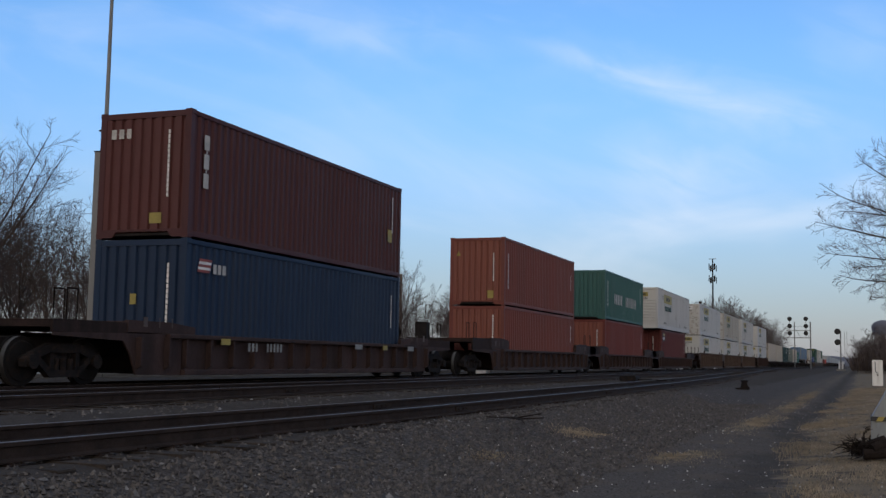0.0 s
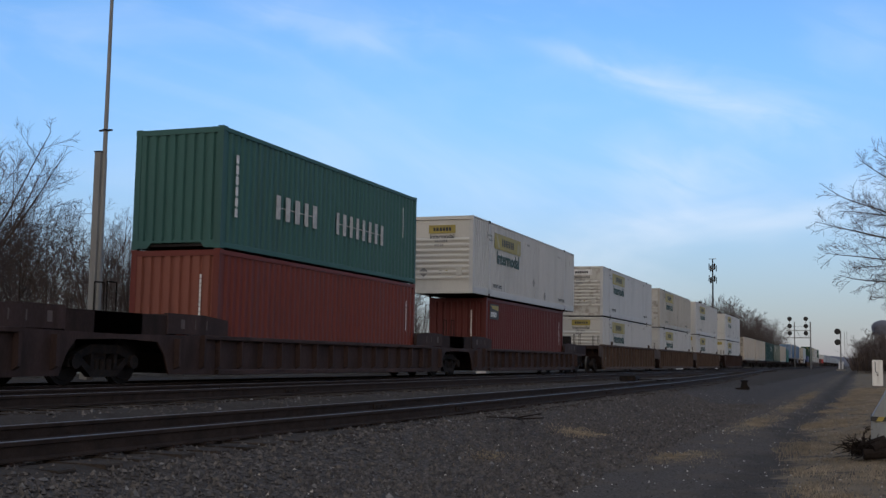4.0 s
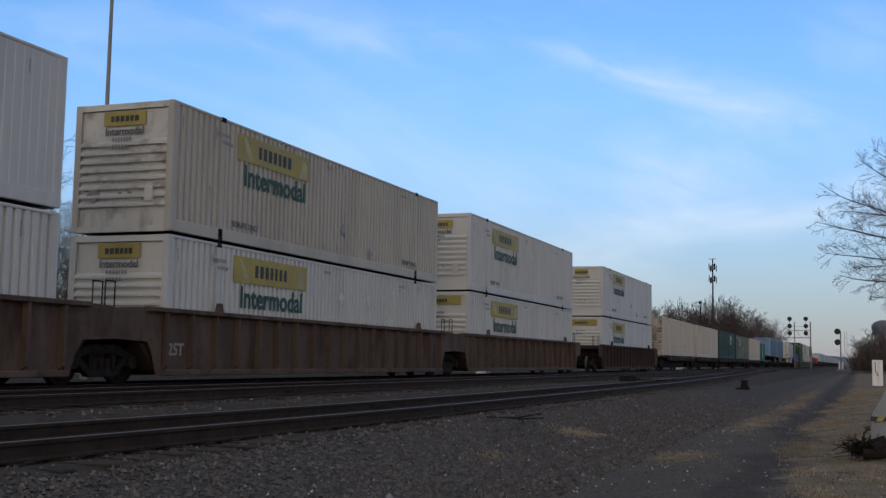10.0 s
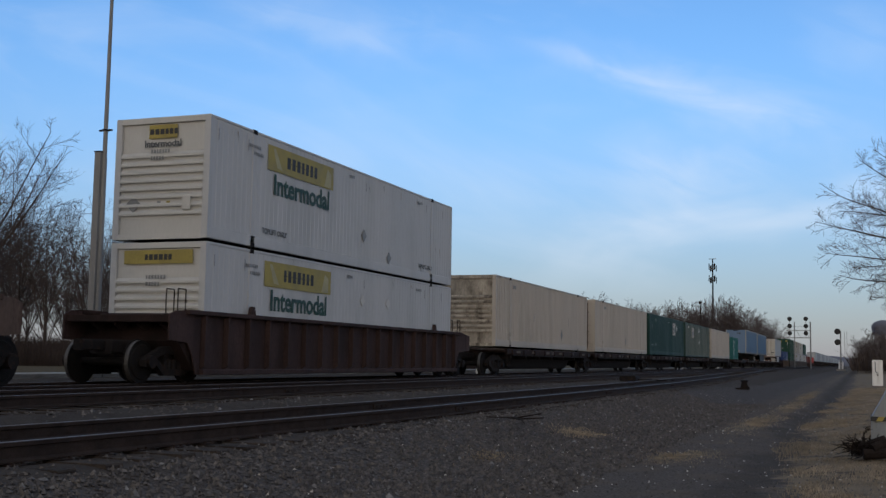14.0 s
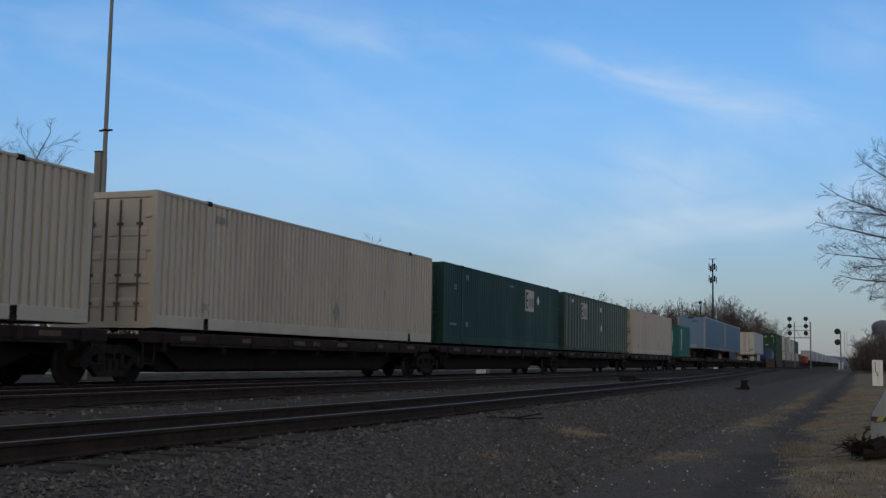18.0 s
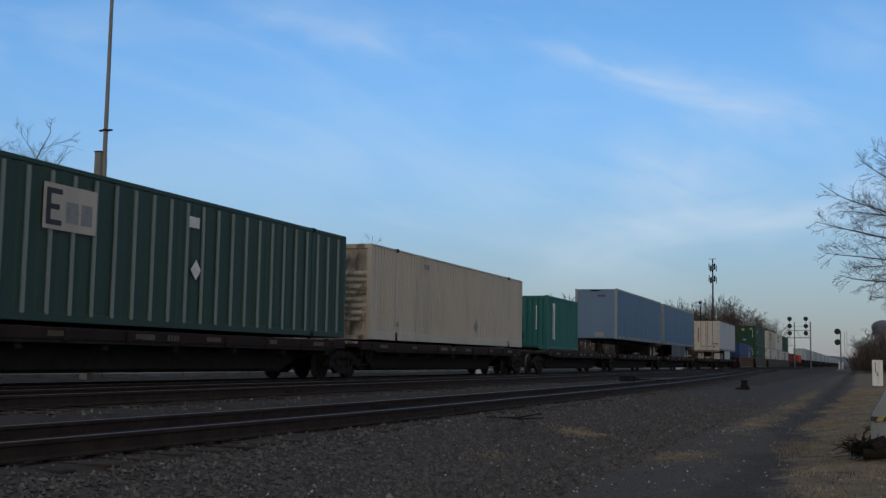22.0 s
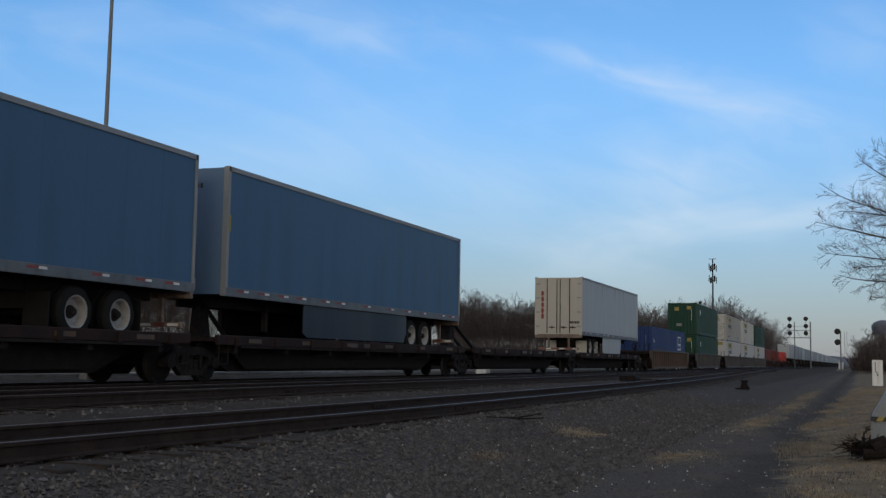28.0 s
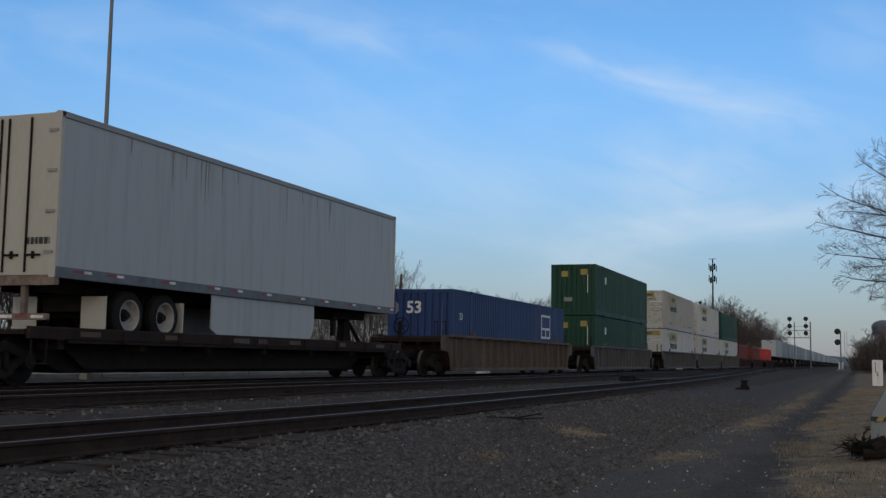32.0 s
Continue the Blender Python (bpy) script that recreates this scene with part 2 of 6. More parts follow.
M_MARKW = material("white_lettering_paint", (0.62, 0.62, 0.62), 0.6, 0, 0.2, 4, 30, 0)
M_MARKDULL = material("dull_white_lettering_paint", (0.42, 0.41, 0.40), 0.65, 0, 0.25, 5, 30, 0)
M_MARKG = material("dark_green_lettering_paint", (0.012, 0.05, 0.04), 0.6, 0, 0.15, 4, 30, 0)
M_MARKY = material("golden_yellow_panel_paint", (0.28, 0.225, 0.05), 0.55, 0, 0.2, 2, 30, 0)
M_DUSTYGOLD = material("faded_gold_emblem_paint", (0.32, 0.29, 0.16), 0.6, 0, 0.2, 2, 30, 0)
M_OLDGOLD = material("faded_yellow_reflective_strip", (0.075, 0.042, 0.016), 0.6, 0, 0.4, 3, 30, 0, (0.04, 0.03, 0.022), 0.8)
M_MARKK = material("black_lettering_paint", (0.02, 0.02, 0.022), 0.6, 0, 0.15, 4, 30, 0)
M_MARKR = material("red_marking_paint", (0.22, 0.045, 0.04), 0.6, 0, 0.15, 4, 30, 0)
M_MARKGREY = material("faint_grey_lettering_paint", (0.20, 0.205, 0.21), 0.6, 0, 0.2, 4, 30, 0)
M_SMALLTEXT = material("dark_grey_stencil_paint", (0.09, 0.095, 0.10), 0.6, 0, 0.2, 4, 30, 0)
M_SILLMARK = material("faded_pink_stencil_paint", (0.075, 0.055, 0.052), 0.7, 0, 0.3, 4, 30, 0)
M_SIGBLACK = material("matt_black_signal_paint", (0.015, 0.015, 0.016), 0.7, 0, 0.2, 3, 30, 0)
M_SIGWHITE = material("white_cabinet_paint", (0.78, 0.77, 0.75), 0.6, 0, 0.1, 2, 30, 0.05, (0.35, 0.33, 0.3), 0.4, 4)
M_DOORIRON = material("rusty_door_iron", (0.10, 0.075, 0.06), 0.7, 0.2, 0.3, 4, 40, 0.2, (0.06, 0.035, 0.025), 0.6)
M_STREAK = material("grey_grime_run", (0.22, 0.23, 0.24), 0.7, 0, 0.2, 3, 30, 0)
M_CABGREY = material("grey_cabinet_paint", (0.22, 0.235, 0.25), 0.6, 0, 0.15, 2, 30, 0.05, (0.12, 0.12, 0.12), 0.4, 4)


def stone_material(name):
    """Crushed stone: each piece its own grey, a few of them pale or rusty."""
    m = material(name, (0.08, 0.08, 0.08), 0.9, 0, 0.35, 9, 60, 0.4, spec=0.12)
    n, l = m.node_tree.nodes, m.node_tree.links
    geo, r = n.new("ShaderNodeNewGeometry"), n.new("ShaderNodeValToRGB")
    e = r.color_ramp.elements
    e[0].position, e[0].color = 0.0, (0.054, 0.049, 0.050, 1)
    e[1].position, e[1].color = 1.0, (0.20, 0.20, 0.205, 1)
    for p, c in ((0.35, (0.084, 0.078, 0.079, 1)), (0.62, (0.102, 0.094, 0.091, 1)), (0.80, (0.100, 0.088, 0.079, 1)), (0.97, (0.122, 0.114, 0.113, 1))):
        x = e.new(p)
        x.color = c
    l.new(geo.outputs["Random Per Island"], r.inputs[0])
    l.new(r.outputs[0], n["Hue/Saturation/Value"].inputs["Color"])
    return m


M_STONE = stone_material("grey_ballast_stone")


# ---- mesh tools ----
class Shape:
    """Vertices and faces gathered for one part."""

    def __init__(self):
        self.v, self.f = [], []

    def box(self, x0, x1, y0, y1, z0, z1, c=0.0):
        """A block; c chamfers its long edges along y."""
        if c:
            p = [(x0 + c, z0), (x1 - c, z0), (x1, z0 + c), (x1, z1 - c), (x1 - c, z1), (x0 + c, z1), (x0, z1 - c), (x0, z0 + c)]
            return self.prism(p, y0, y1)
        return self.prism([(x0, z0), (x1, z0), (x1, z1), (x0, z1)], y0, y1)

    def prism(self, p, y0, y1, axis="y"):
        """A closed outline swept along an axis; the outline is (x, z) along y, (y, z) along x, (x, y) along z."""
        k, n = len(self.v), len(p)
        for s in (y0, y1):
            for a, b in p:
                self.v.append({"y": (a, s, b), "x": (s, a, b), "z": (a, b, s)}[axis])
        for i in range(n):
            j = (i + 1) % n
            self.f.append((k + i, k + j, k + n + j, k + n + i))
        self.f.append(tuple(k + i for i in reversed(range(n))))
        self.f.append(tuple(k + n + i for i in range(n)))
        return self

    def disc(self, c, r, h, axis="x", n=16, r2=None):
        """A round block about c, h long."""
        r2 = r if r2 is None else r2
        k = len(self.v)
        for s, rr in ((-h / 2, r), (h / 2, r2)):
            for i in range(n):
                a = 2 * math.pi * i / n
                u, w = rr * math.cos(a), rr * math.sin(a)
                o = {"x": (s, u, w), "y": (u, s, w), "z": (u, w, s)}[axis]
                self.v.append((c[0] + o[0], c[1] + o[1], c[2] + o[2]))
        for i in range(n):
            j = (i + 1) % n
            self.f.append((k + i, k + j, k + n + j, k + n + i))
        self.f.append(tuple(k + i for i in reversed(range(n))))
        self.f.append(tuple(k + n + i for i in range(n)))
        return self

    def tube(self, a, b, r, r2=None, n=6):
        a, b = Vector(a), Vector(b)
        d = (b - a).normalized()
        u = d.orthogonal().normalized()
        w = d.cross(u)
        r2 = r if r2 is None else r2
        k = len(self.v)
        for p, rr in ((a, r), (b, r2)):
            for i in range(n):
                t = 2 * math.pi * i / n
                self.v.append(tuple(p + u * (rr * math.cos(t)) + w * (rr * math.sin(t))))
        for i in range(n):
            j = (i + 1) % n
            self.f.append((k + i, k + j, k + n + j, k + n + i))
        if n > 3:
            self.f.append(tuple(k + i for i in reversed(range(n))))
            self.f.append(tuple(k + n + i for i in range(n)))
        return self

    def ring(self, profile, n=26):
        """A closed outline of (x, radius) turned about the x axis."""
        k, m = len(self.v), len(profile)
        for i in range(n):
            a = 2 * math.pi * i / n
            self.v += [(x, q * math.cos(a), q * math.sin(a)) for x, q in profile]
        for i in range(n):
            for j in range(m):
                a, b = k + i * m, k + (i + 1) % n * m
                self.f.append((a + j, a + (j + 1) % m, b + (j + 1) % m, b + j))
        return self

    def mesh(self, name, mats=()):
        me = bpy.data.meshes.new(name)
        me.from_pydata([tuple(p) for p in self.v], [], self.f)
        bm = bmesh.new()
        bm.from_mesh(me)
        bmesh.ops.recalc_face_normals(bm, faces=bm.faces)
        bm.to_mesh(me)
        bm.free()
        for m in mats:
            me.materials.append(m)
        return me


MESHES = {}


def shared(key, build):
    """One mesh for all alike parts."""
    if key not in MESHES:
        s = Shape()
        build(s)
        MESHES[key] = s.mesh(key[0] if isinstance(key, tuple) else key)
        MESHES[key].materials.append(None)
    return MESHES[key]


def part(name, shape, mat, parent, label="", at=None):
    """Links a Shape or mesh as one part under a thing or part."""
    me = shape.mesh(name, (None,)) if isinstance(shape, Shape) else shape
    ob = new(name, me)
    ob.material_slots[0].link = "OBJECT"
    ob.material_slots[0].material = mat
    ob.parent = parent
    if at is not None:
        ob.matrix_basis = at if isinstance(at, Matrix) else Matrix.Translation(at)
    if label:
        tagged(ob, label)
    return ob


def thing(name, label, category, group="", kind=""):
    return tagged(new(name), label, category, group, kind)


def lettering(body, size, name="lettering"):
    """Flat raised letters, standing in the x = 0 plane and read along +y seen from +x."""
    key = ("text", body, size)
    if key not in MESHES:
        cu = bpy.data.curves.new(name, "FONT")
        cu.body, cu.size, cu.extrude, cu.align_x, cu.align_y = body, size, 0.002, "CENTER", "CENTER"
        cu.resolution_u, cu.offset = 3, size * 0.026
        ob = bpy.data.objects.new(name, cu)
        scene.collection.objects.link(ob)
        me = bpy.data.meshes.new_from_object(ob.evaluated_get(bpy.context.evaluated_depsgraph_get()))
        bpy.data.objects.remove(ob)
        me.transform(Matrix(((0, 0, 1, 0), (1, 0, 0, 0), (0, 1, 0, 0), (0, 0, 0, 1))))
        me.materials.clear()
        me.materials.append(None)
        MESHES[key] = me
    return MESHES[key]


# ---- the ground: one sheet, ballast bed, shoulder, service road, far land ----
def ease(a):
    a = min(1.0, max(0.0, a))
    return a * a * (3 - 2 * a)


def siding_x(y):
    """Centre line of the near track, which bends over to the middle one."""
    return -7.1 - 0.03 * max(0.0, 16 - y) - 4.25 * ease((y - 26) / 130)


def ground_z(x, y):
    tie = -0.29
    edge = siding_x(y) + 1.08
    if x < edge:
        # the bed is filled nearly to the tops of the ties, higher under the main line
        z = tie - 0.02 + 0.14 * ease((siding_x(y) - 1.4 - x) / 0.9)
        if x < -17.6:
            z += 0.125 * ease((-17.6 - x) / 2.4)
    else:
        z = tie - 0.02 - 0.38 * ease((x - edge) / 1.7)
    far = math.hypot(x, y)
    n = noise.noise((x * 0.7, y * 0.7, 0)) * 0.025 + noise.noise((x * 2.3, y * 2.3, 5)) * 0.012
    if x > edge + 1.2:
        n += 0.05 * noise.noise((x * 0.35, y * 0.12, 9))
        # two worn wheel tracks of the service road
        for c in (-2.75, -1.25):
            n -= 0.04 * math.exp(-((x - c) / 0.28) ** 2)
        if x > -0.9:
            n += 0.10 * ease((x + 0.9) / 1.5)
    return z + n * (1 if far < 200 else 0)


def spread(a, b, n, p=1.0):
    return [a + (b - a) * (i / n) ** p for i in range(n + 1)]


def make_ground():
    xs = [-2500, -1200, -500, -200, -90, -45] + spread(-30, -9, 42) + spread(-8.8, 3.0, 78) + [3.4, 4, 5, 7, 10, 16, 30, 60, 150, 500, 1500]
    ys = [-1200, -400, -120, -40, -15, -5] + spread(-2, 40, 180) + spread(40.5, 140, 110, 1.4) + [160, 190, 240, 320, 450, 700, 1100, 1900, 3200]
    vs = [(x, y, ground_z(x, y)) for y in ys for x in xs]
    w = len(xs)
    fs = [(j * w + i, j * w + i + 1, (j + 1) * w + i + 1, (j + 1) * w + i) for j in range(len(ys) - 1) for i in range(w - 1)]
    me = bpy.data.meshes.new("ground")
    me.from_pydata(vs, [], fs)
    for p in me.polygons:
        p.use_smooth = True
    ob = tagged(new("ground", me), "dark grey gravel ground with dry grass verge and worn track", "ground", kind="structure")
    m = bpy.data.materials.new("gravel_and_verge")
    m.use_nodes = True
    n, l = m.node_tree.nodes, m.node_tree.links
    b = n["Principled BSDF"]
    b.inputs["Roughness"].default_value = 0.95
    b.inputs["Specular IOR Level"].default_value = 0.03
    co = n.new("ShaderNodeTexCoord")
    sep = n.new("ShaderNodeSeparateXYZ")
    l.new(co.outputs["Object"], sep.inputs[0])

    def tex(s, d=5, kind="ShaderNodeTexNoise"):
        t = n.new(kind)
        t.inputs["Scale"].default_value = s
        if kind == "ShaderNodeTexNoise":
            t.inputs["Detail"].default_value = d
        l.new(co.outputs["Object"], t.inputs["Vector"])
        return t

    def step(v, lo, hi, a=0.0, c=1.0):
        r = n.new("ShaderNodeMapRange")
        r.interpolation_type = "SMOOTHSTEP"
        for i, x in enumerate((lo, hi, a, c)):
            r.inputs[i + 1].default_value = x
        l.new(v, r.inputs[0])
        return r.outputs[0]

    def op(kind, a, c):
        t = n.new("ShaderNodeMath")
        t.operation = kind
        for i, x in enumerate((a, c)):
            if isinstance(x, (int, float)):
                t.inputs[i].default_value = x
            else:
                l.new(x, t.inputs[i])
        return t.outputs[0]

    def mix(f, a, c):
        t = n.new("ShaderNodeMix")
        t.data_type = "RGBA"
        l.new(f, t.inputs[0])
        for i, x in ((6, a), (7, c)):
            if isinstance(x, tuple):
                t.inputs[i].default_value = (*x, 1)
            else:
                l.new(x, t.inputs[i])
        return t.outputs[2]

    cells = tex(26, kind="ShaderNodeTexVoronoi")
    broad, mid, grain = tex(0.55).outputs[0], tex(3.0).outputs[0], tex(40, 3).outputs[0]
    gravel = mix(cells.outputs["Color"], (0.037, 0.034, 0.035), (0.124, 0.114, 0.113))
    gravel = mix(step(mid, 0.5, 0.75), gravel, (0.072, 0.066, 0.062))
    pale = tex(31, kind="ShaderNodeTexVoronoi")
    road = mix(tex(48, kind="ShaderNodeTexVoronoi").outputs["Color"], (0.055, 0.050, 0.048), (0.138, 0.123, 0.115))
    road = mix(step(tex(1.1).outputs[0], 0.46, 0.66, 0.0, 0.6), road, (0.122, 0.101, 0.082))
    straw = mix(mid, (0.13, 0.108, 0.083), (0.23, 0.187, 0.14))
    straw = mix(step(tex(1.6).outputs[0], 0.52, 0.64, 0.0, 0.7), straw, (0.085, 0.072, 0.061))
    bed = mix(mid, (0.042, 0.038, 0.037), (0.082, 0.072, 0.067))
    wob = op("ADD", sep.outputs[0], op("MULTIPLY", op("SUBTRACT", broad, 0.5), 1.6))
    x_line = op("ADD", wob, op("MULTIPLY", op("SUBTRACT", mid, 0.5), 0.8))
    col = mix(step(x_line, -3.4, -2.9), gravel, road)
    rut = op("MULTIPLY", step(x_line, -1.75, -1.35), step(x_line, -1.05, -0.75, 1, 0))
    col = mix(op("MULTIPLY", rut, 0.6), col, (0.050, 0.046, 0.045))
    # thin dry tufts down the middle of the road and the straw verge beside it
    crown = op("MULTIPLY", op("MULTIPLY", step(x_line, -2.3, -2.1), step(x_line, -1.9, -1.6, 1, 0)), op("MULTIPLY", step(broad, 0.45, 0.6), step(sep.outputs[1], 14, 34)))
    col = mix(op("MULTIPLY", crown, 0.7), col, straw)
    edge = op("SUBTRACT", op("SUBTRACT", x_line, step(sep.outputs[1], 14.5, 9.5, 0.0, 0.6)), step(sep.outputs[1], 25, 55, 0.0, 0.5))
    col = mix(step(edge, -1.05, -0.75), col, straw)
    ruddy = op("MULTIPLY", step(x_line, -5.6, -6.0), 1.0)
    col = mix(ruddy, col, bed)
    land = mix(step(wob, -19, -21), col, (0.10, 0.085, 0.06))
    l.new(land, b.inputs["Base Color"])
    bp = n.new("ShaderNodeBump")
    bp.inputs["Strength"].default_value, bp.inputs["Distance"].default_value = 0.9, 0.03
    l.new(cells.outputs["Distance"], bp.inputs["Height"])
    l.new(bp.outputs[0], b.inputs["Normal"])
    me.materials.append(m)


make_ground()

# ---- tracks ----
RAIL = [(-0.07, -0.17), (0.07, -0.17), (0.07, -0.155), (0.012, -0.135), (0.012, -0.045), (0.036, -0.035), (0.036, -0.004), (0.030, 0.0), (-0.030, 0.0), (-0.036, -0.004), (-0.036, -0.035), (-0.012, -0.045), (-0.012, -0.135), (-0.07, -0.155)]
TRACK_X = -15.10


def train_pose(y, z=0.0, x=0.0):
    """A pose on the train's track: x across from its centre line, z above its railhead."""
    return Matrix.Translation((TRACK_X + x, y, z))


def rail_mesh(name, line, profile):
    me = bpy.data.meshes.new(name)
    k = len(profile)
    vs, fs = [], []
    for x, y, z in line:
        vs += [(x + a, y, z + c) for a, c in profile]
    for j in range(len(line) - 1):
        for i in range(k):
            i2 = (i + 1) % k
            fs.append((j * k + i, j * k + i2, (j + 1) * k + i2, (j + 1) * k + i))
    me.from_pydata(vs, [], fs)
    for m in (None,):
        me.materials.append(m)
    return me


def make_track(name, label, centre, z, y0, y1, ties, seed, tilt=None):
    rnd = random.Random(seed)
    track = thing(name, label, "railway track", kind="structure")
    ys = [y0 + i * 2.0 for i in range(int((min(y1, 200) - y0) / 2) + 1)] + ([300, 500, 800, 1200, 1800] if y1 > 200 else [])
    for s in (-0.7525, 0.7525):
        line = [(centre(y) + s, y, z) for y in ys]
        rail = part("rail", rail_mesh("rail", line, RAIL), M_RAIL, track, "rusty steel rail")
        head = [(a, c) for a, c in ((-0.031, -0.002), (0.031, -0.002), (0.026, 0.0025), (-0.026, 0.0025))]
        part("rail_head", rail_mesh("rail_head", line, head), M_RAILTOP, rail, "bright worn running surface")
        # joint bars where two lengths of rail meet
        yj = y0 + 6.0
        while yj < 90:
            if yj > 0:
                j = Shape().box(0.012, 0.034, -0.3, 0.3, -0.13, -0.05, 0.004)
                for k in (-0.2, 0.0, 0.2):
                    j.disc((0.04, k, -0.09), 0.016, 0.03, "x", 6)
                part("joint_bar", j, M_RAIL, rail, at=(centre(yj) + s, yj, z))
            yj += 11.9
    y, k, rest = y0, 0, Shape()
    tie_meshes = []
    for i in range(5):
        s = Shape().box(-1.3 - 0.02 * i, 1.3 + 0.015 * i, -0.115, 0.115, -0.178, 0.0, 0.012)
        tie_meshes.append(s.mesh("tie", (None,)))
    plate = Shape().box(-0.10, 0.10, -0.09, 0.09, 0.0, 0.014, 0.004)
    for a in (-0.085, 0.085):
        for c in (-0.06, 0.06):
            plate.box(a - 0.012, a + 0.012, c - 0.012, c + 0.012, 0.014, 0.035)
    plate = plate.mesh("tie_plate", (None,))
    while y < min(y1, ties[1]):
        yy = y + rnd.uniform(-0.04, 0.04)
        at = pose(centre(yy) + rnd.uniform(-0.05, 0.05), yy, z - 0.186 + rnd.uniform(-0.008, 0.004), 0, 0, rnd.uniform(-1.2, 1.2))
        if ties[0] <= y and k < 150:
            t = part("tie", tie_meshes[rnd.randrange(5)], M_TIE, track, at=at)
            if name == "near_track" and y < 32:
                for s in (-0.7525, 0.7525):
                    part("tie_plate", plate, M_RAIL, t, at=(s, 0, 0.002))
            k += 1
        else:
            c = at.translation
            rest.box(c.x - 1.3, c.x + 1.3, c.y - 0.115, c.y + 0.115, c.z - 0.178, c.z, 0.012)
        y += 0.535
    tagged(part("tie_run", rest, M_TIE, track), kind="stuff")
    return track


near_track = make_track("near_track", "near railway track on dark creosoted sleepers", siding_x, -0.12, 0.0, 160, (2.5, 110), 1)
middle_track = make_track("middle_track", "middle railway track in brown ballast", lambda y: -11.35, 0.04, -10.0, 2000, (6, 150), 2)
far_track = make_track("main_track", "main line track under the passing train", lambda y: TRACK_X, 0.0, -40.0, 2000, (12, 150), 3)


# ---- the train ----
S1, S2, S3 = 10.5320, -0.5155 / 100, 0.6179 / 10000
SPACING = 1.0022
RIDE = []
WHEELS = []
CARS = []


def travel(t):
    return S1 * t + S2 * t * t + S3 * t ** 3


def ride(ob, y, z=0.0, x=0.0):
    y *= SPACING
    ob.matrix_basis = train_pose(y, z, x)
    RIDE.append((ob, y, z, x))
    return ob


WR = 0.457


def wheelset_mesh():
    s = Shape()
    for side in (-1, 1):
        s.disc((side * 0.765, 0, 0), WR, 0.10, "x", 28)
        s.disc((side * 0.705, 0, 0), WR + 0.026, 0.02, "x", 28)
        s.disc((side * 0.825, 0, 0), WR - 0.075, 0.03, "x", 24, WR - 0.10)
        s.disc((side * 0.85, 0, 0), 0.13, 0.07, "x", 12)
    s.disc((0, 0, 0), 0.085, 2.1, "x", 12)
    me = s.mesh("wheelset", (None, M_TREAD))
    # the running tread of both wheels is bright
    for p in me.polygons:
        if abs(p.normal.x) < 0.1 and abs(abs(p.center.x) - 0.765) < 0.01:
            p.material_index = 1
    return me


WHEELSET = wheelset_mesh()


def side_frame_mesh():
    s = Shape()
    top = [(-1.08, 0.50), (-0.90, 0.62), (-0.42, 0.80), (0.42, 0.80), (0.90, 0.62), (1.08, 0.50), (1.08, 0.36), (0.90, 0.36), (0.80, 0.50), (0.42, 0.62), (-0.42, 0.62), (-0.80, 0.50), (-0.90, 0.36), (-1.08, 0.36)]
    s.prism(top, -0.07, 0.07, "x")
    s.prism([(-0.80, 0.48), (-0.70, 0.55), (-0.34, 0.30), (0.34, 0.30), (0.70, 0.55), (0.80, 0.48), (0.40, 0.16), (-0.40, 0.16)], -0.07, 0.07, "x")
    for a in (-0.36, 0.36):
        s.box(-0.07, 0.07, a - 0.05, a + 0.05, 0.28, 0.64)
    for a in (-0.2, 0.0, 0.2):
        s.disc((0, a, 0.40), 0.075, 0.22, "z", 10)
    for a in (-0.9, 0.9):
        s.disc((0.03, a, WR), 0.14, 0.20, "x", 12)
    return s.mesh("side_frame", (None,))


SIDE_FRAME = side_frame_mesh()
BOLSTER = Shape().box(-0.95, 0.95, -0.19, 0.19, 0.40, 0.66, 0.04).disc((0, 0, 0.72), 0.22, 0.14, "z", 14).mesh("truck", (None,))


def truck(car, y, spin=True):
    t = part("truck", BOLSTER, M_IRON, car, "black cast steel railway truck", (0, y, 0))
    for s in (-1, 1):
        f = part("side_frame", SIDE_FRAME, M_IRON, t, at=pose(s * 0.99, 0, 0, 0, 0, 0 if s > 0 else 180))
    for a in (-0.9, 0.9):
        w = part("wheelset", WHEELSET, M_WHEEL, t, "steel wheels with worn bright rims", (0, a, WR))
        if spin:
            WHEELS.append((w, a))
    return t


def plate(outline, normal):
    """A thin flat shape from an outline of (along, up)."""
    return Shape().prism(outline, -0.001, 0.004, "x") if normal == "x" else Shape().prism(outline, -0.004, 0.001)


def bars(host, outline, mat, x, y0, z0, normal="x", name="marking"):
    """A plain bar in place of writing that cannot be read."""
    return part(name, plate(outline, normal), mat, host, at=(x, y0, z0))


def word(n, h, gap=0.25, wide=0.62, seed=1):
    """The outline of a line of n letter-sized blocks on a thin joining strip."""
    r, low, high, a = random.Random(seed), [], [], 0.0
    for i in range(n):
        w = h * wide * r.uniform(0.8, 1.15)
        low += [(a, 0.0), (a + w, 0.0)]
        high += [(a, h), (a + w, h)]
        if i < n - 1:
            b = a + w + h * gap
            low += [(a + w, h * 0.48), (b, h * 0.48)]
            high += [(a + w, h * 0.52), (b, h * 0.52)]
            a = b
    return low + high[::-1]


def column(n, h, seed=1):
    """The same reading downwards from z = 0."""
    w, low, high = h * 0.6, [], []
    for i in range(n):
        z = -i * h * 1.3
        low += [(0.0, z), (0.0, z - h)]
        high += [(w, z), (w, z - h)]
        if i < n - 1:
            low += [(w * 0.4, z - h), (w * 0.4, z - h * 1.3)]
            high += [(w * 0.6, z - h), (w * 0.6, z - h * 1.3)]
    return low + high[::-1]


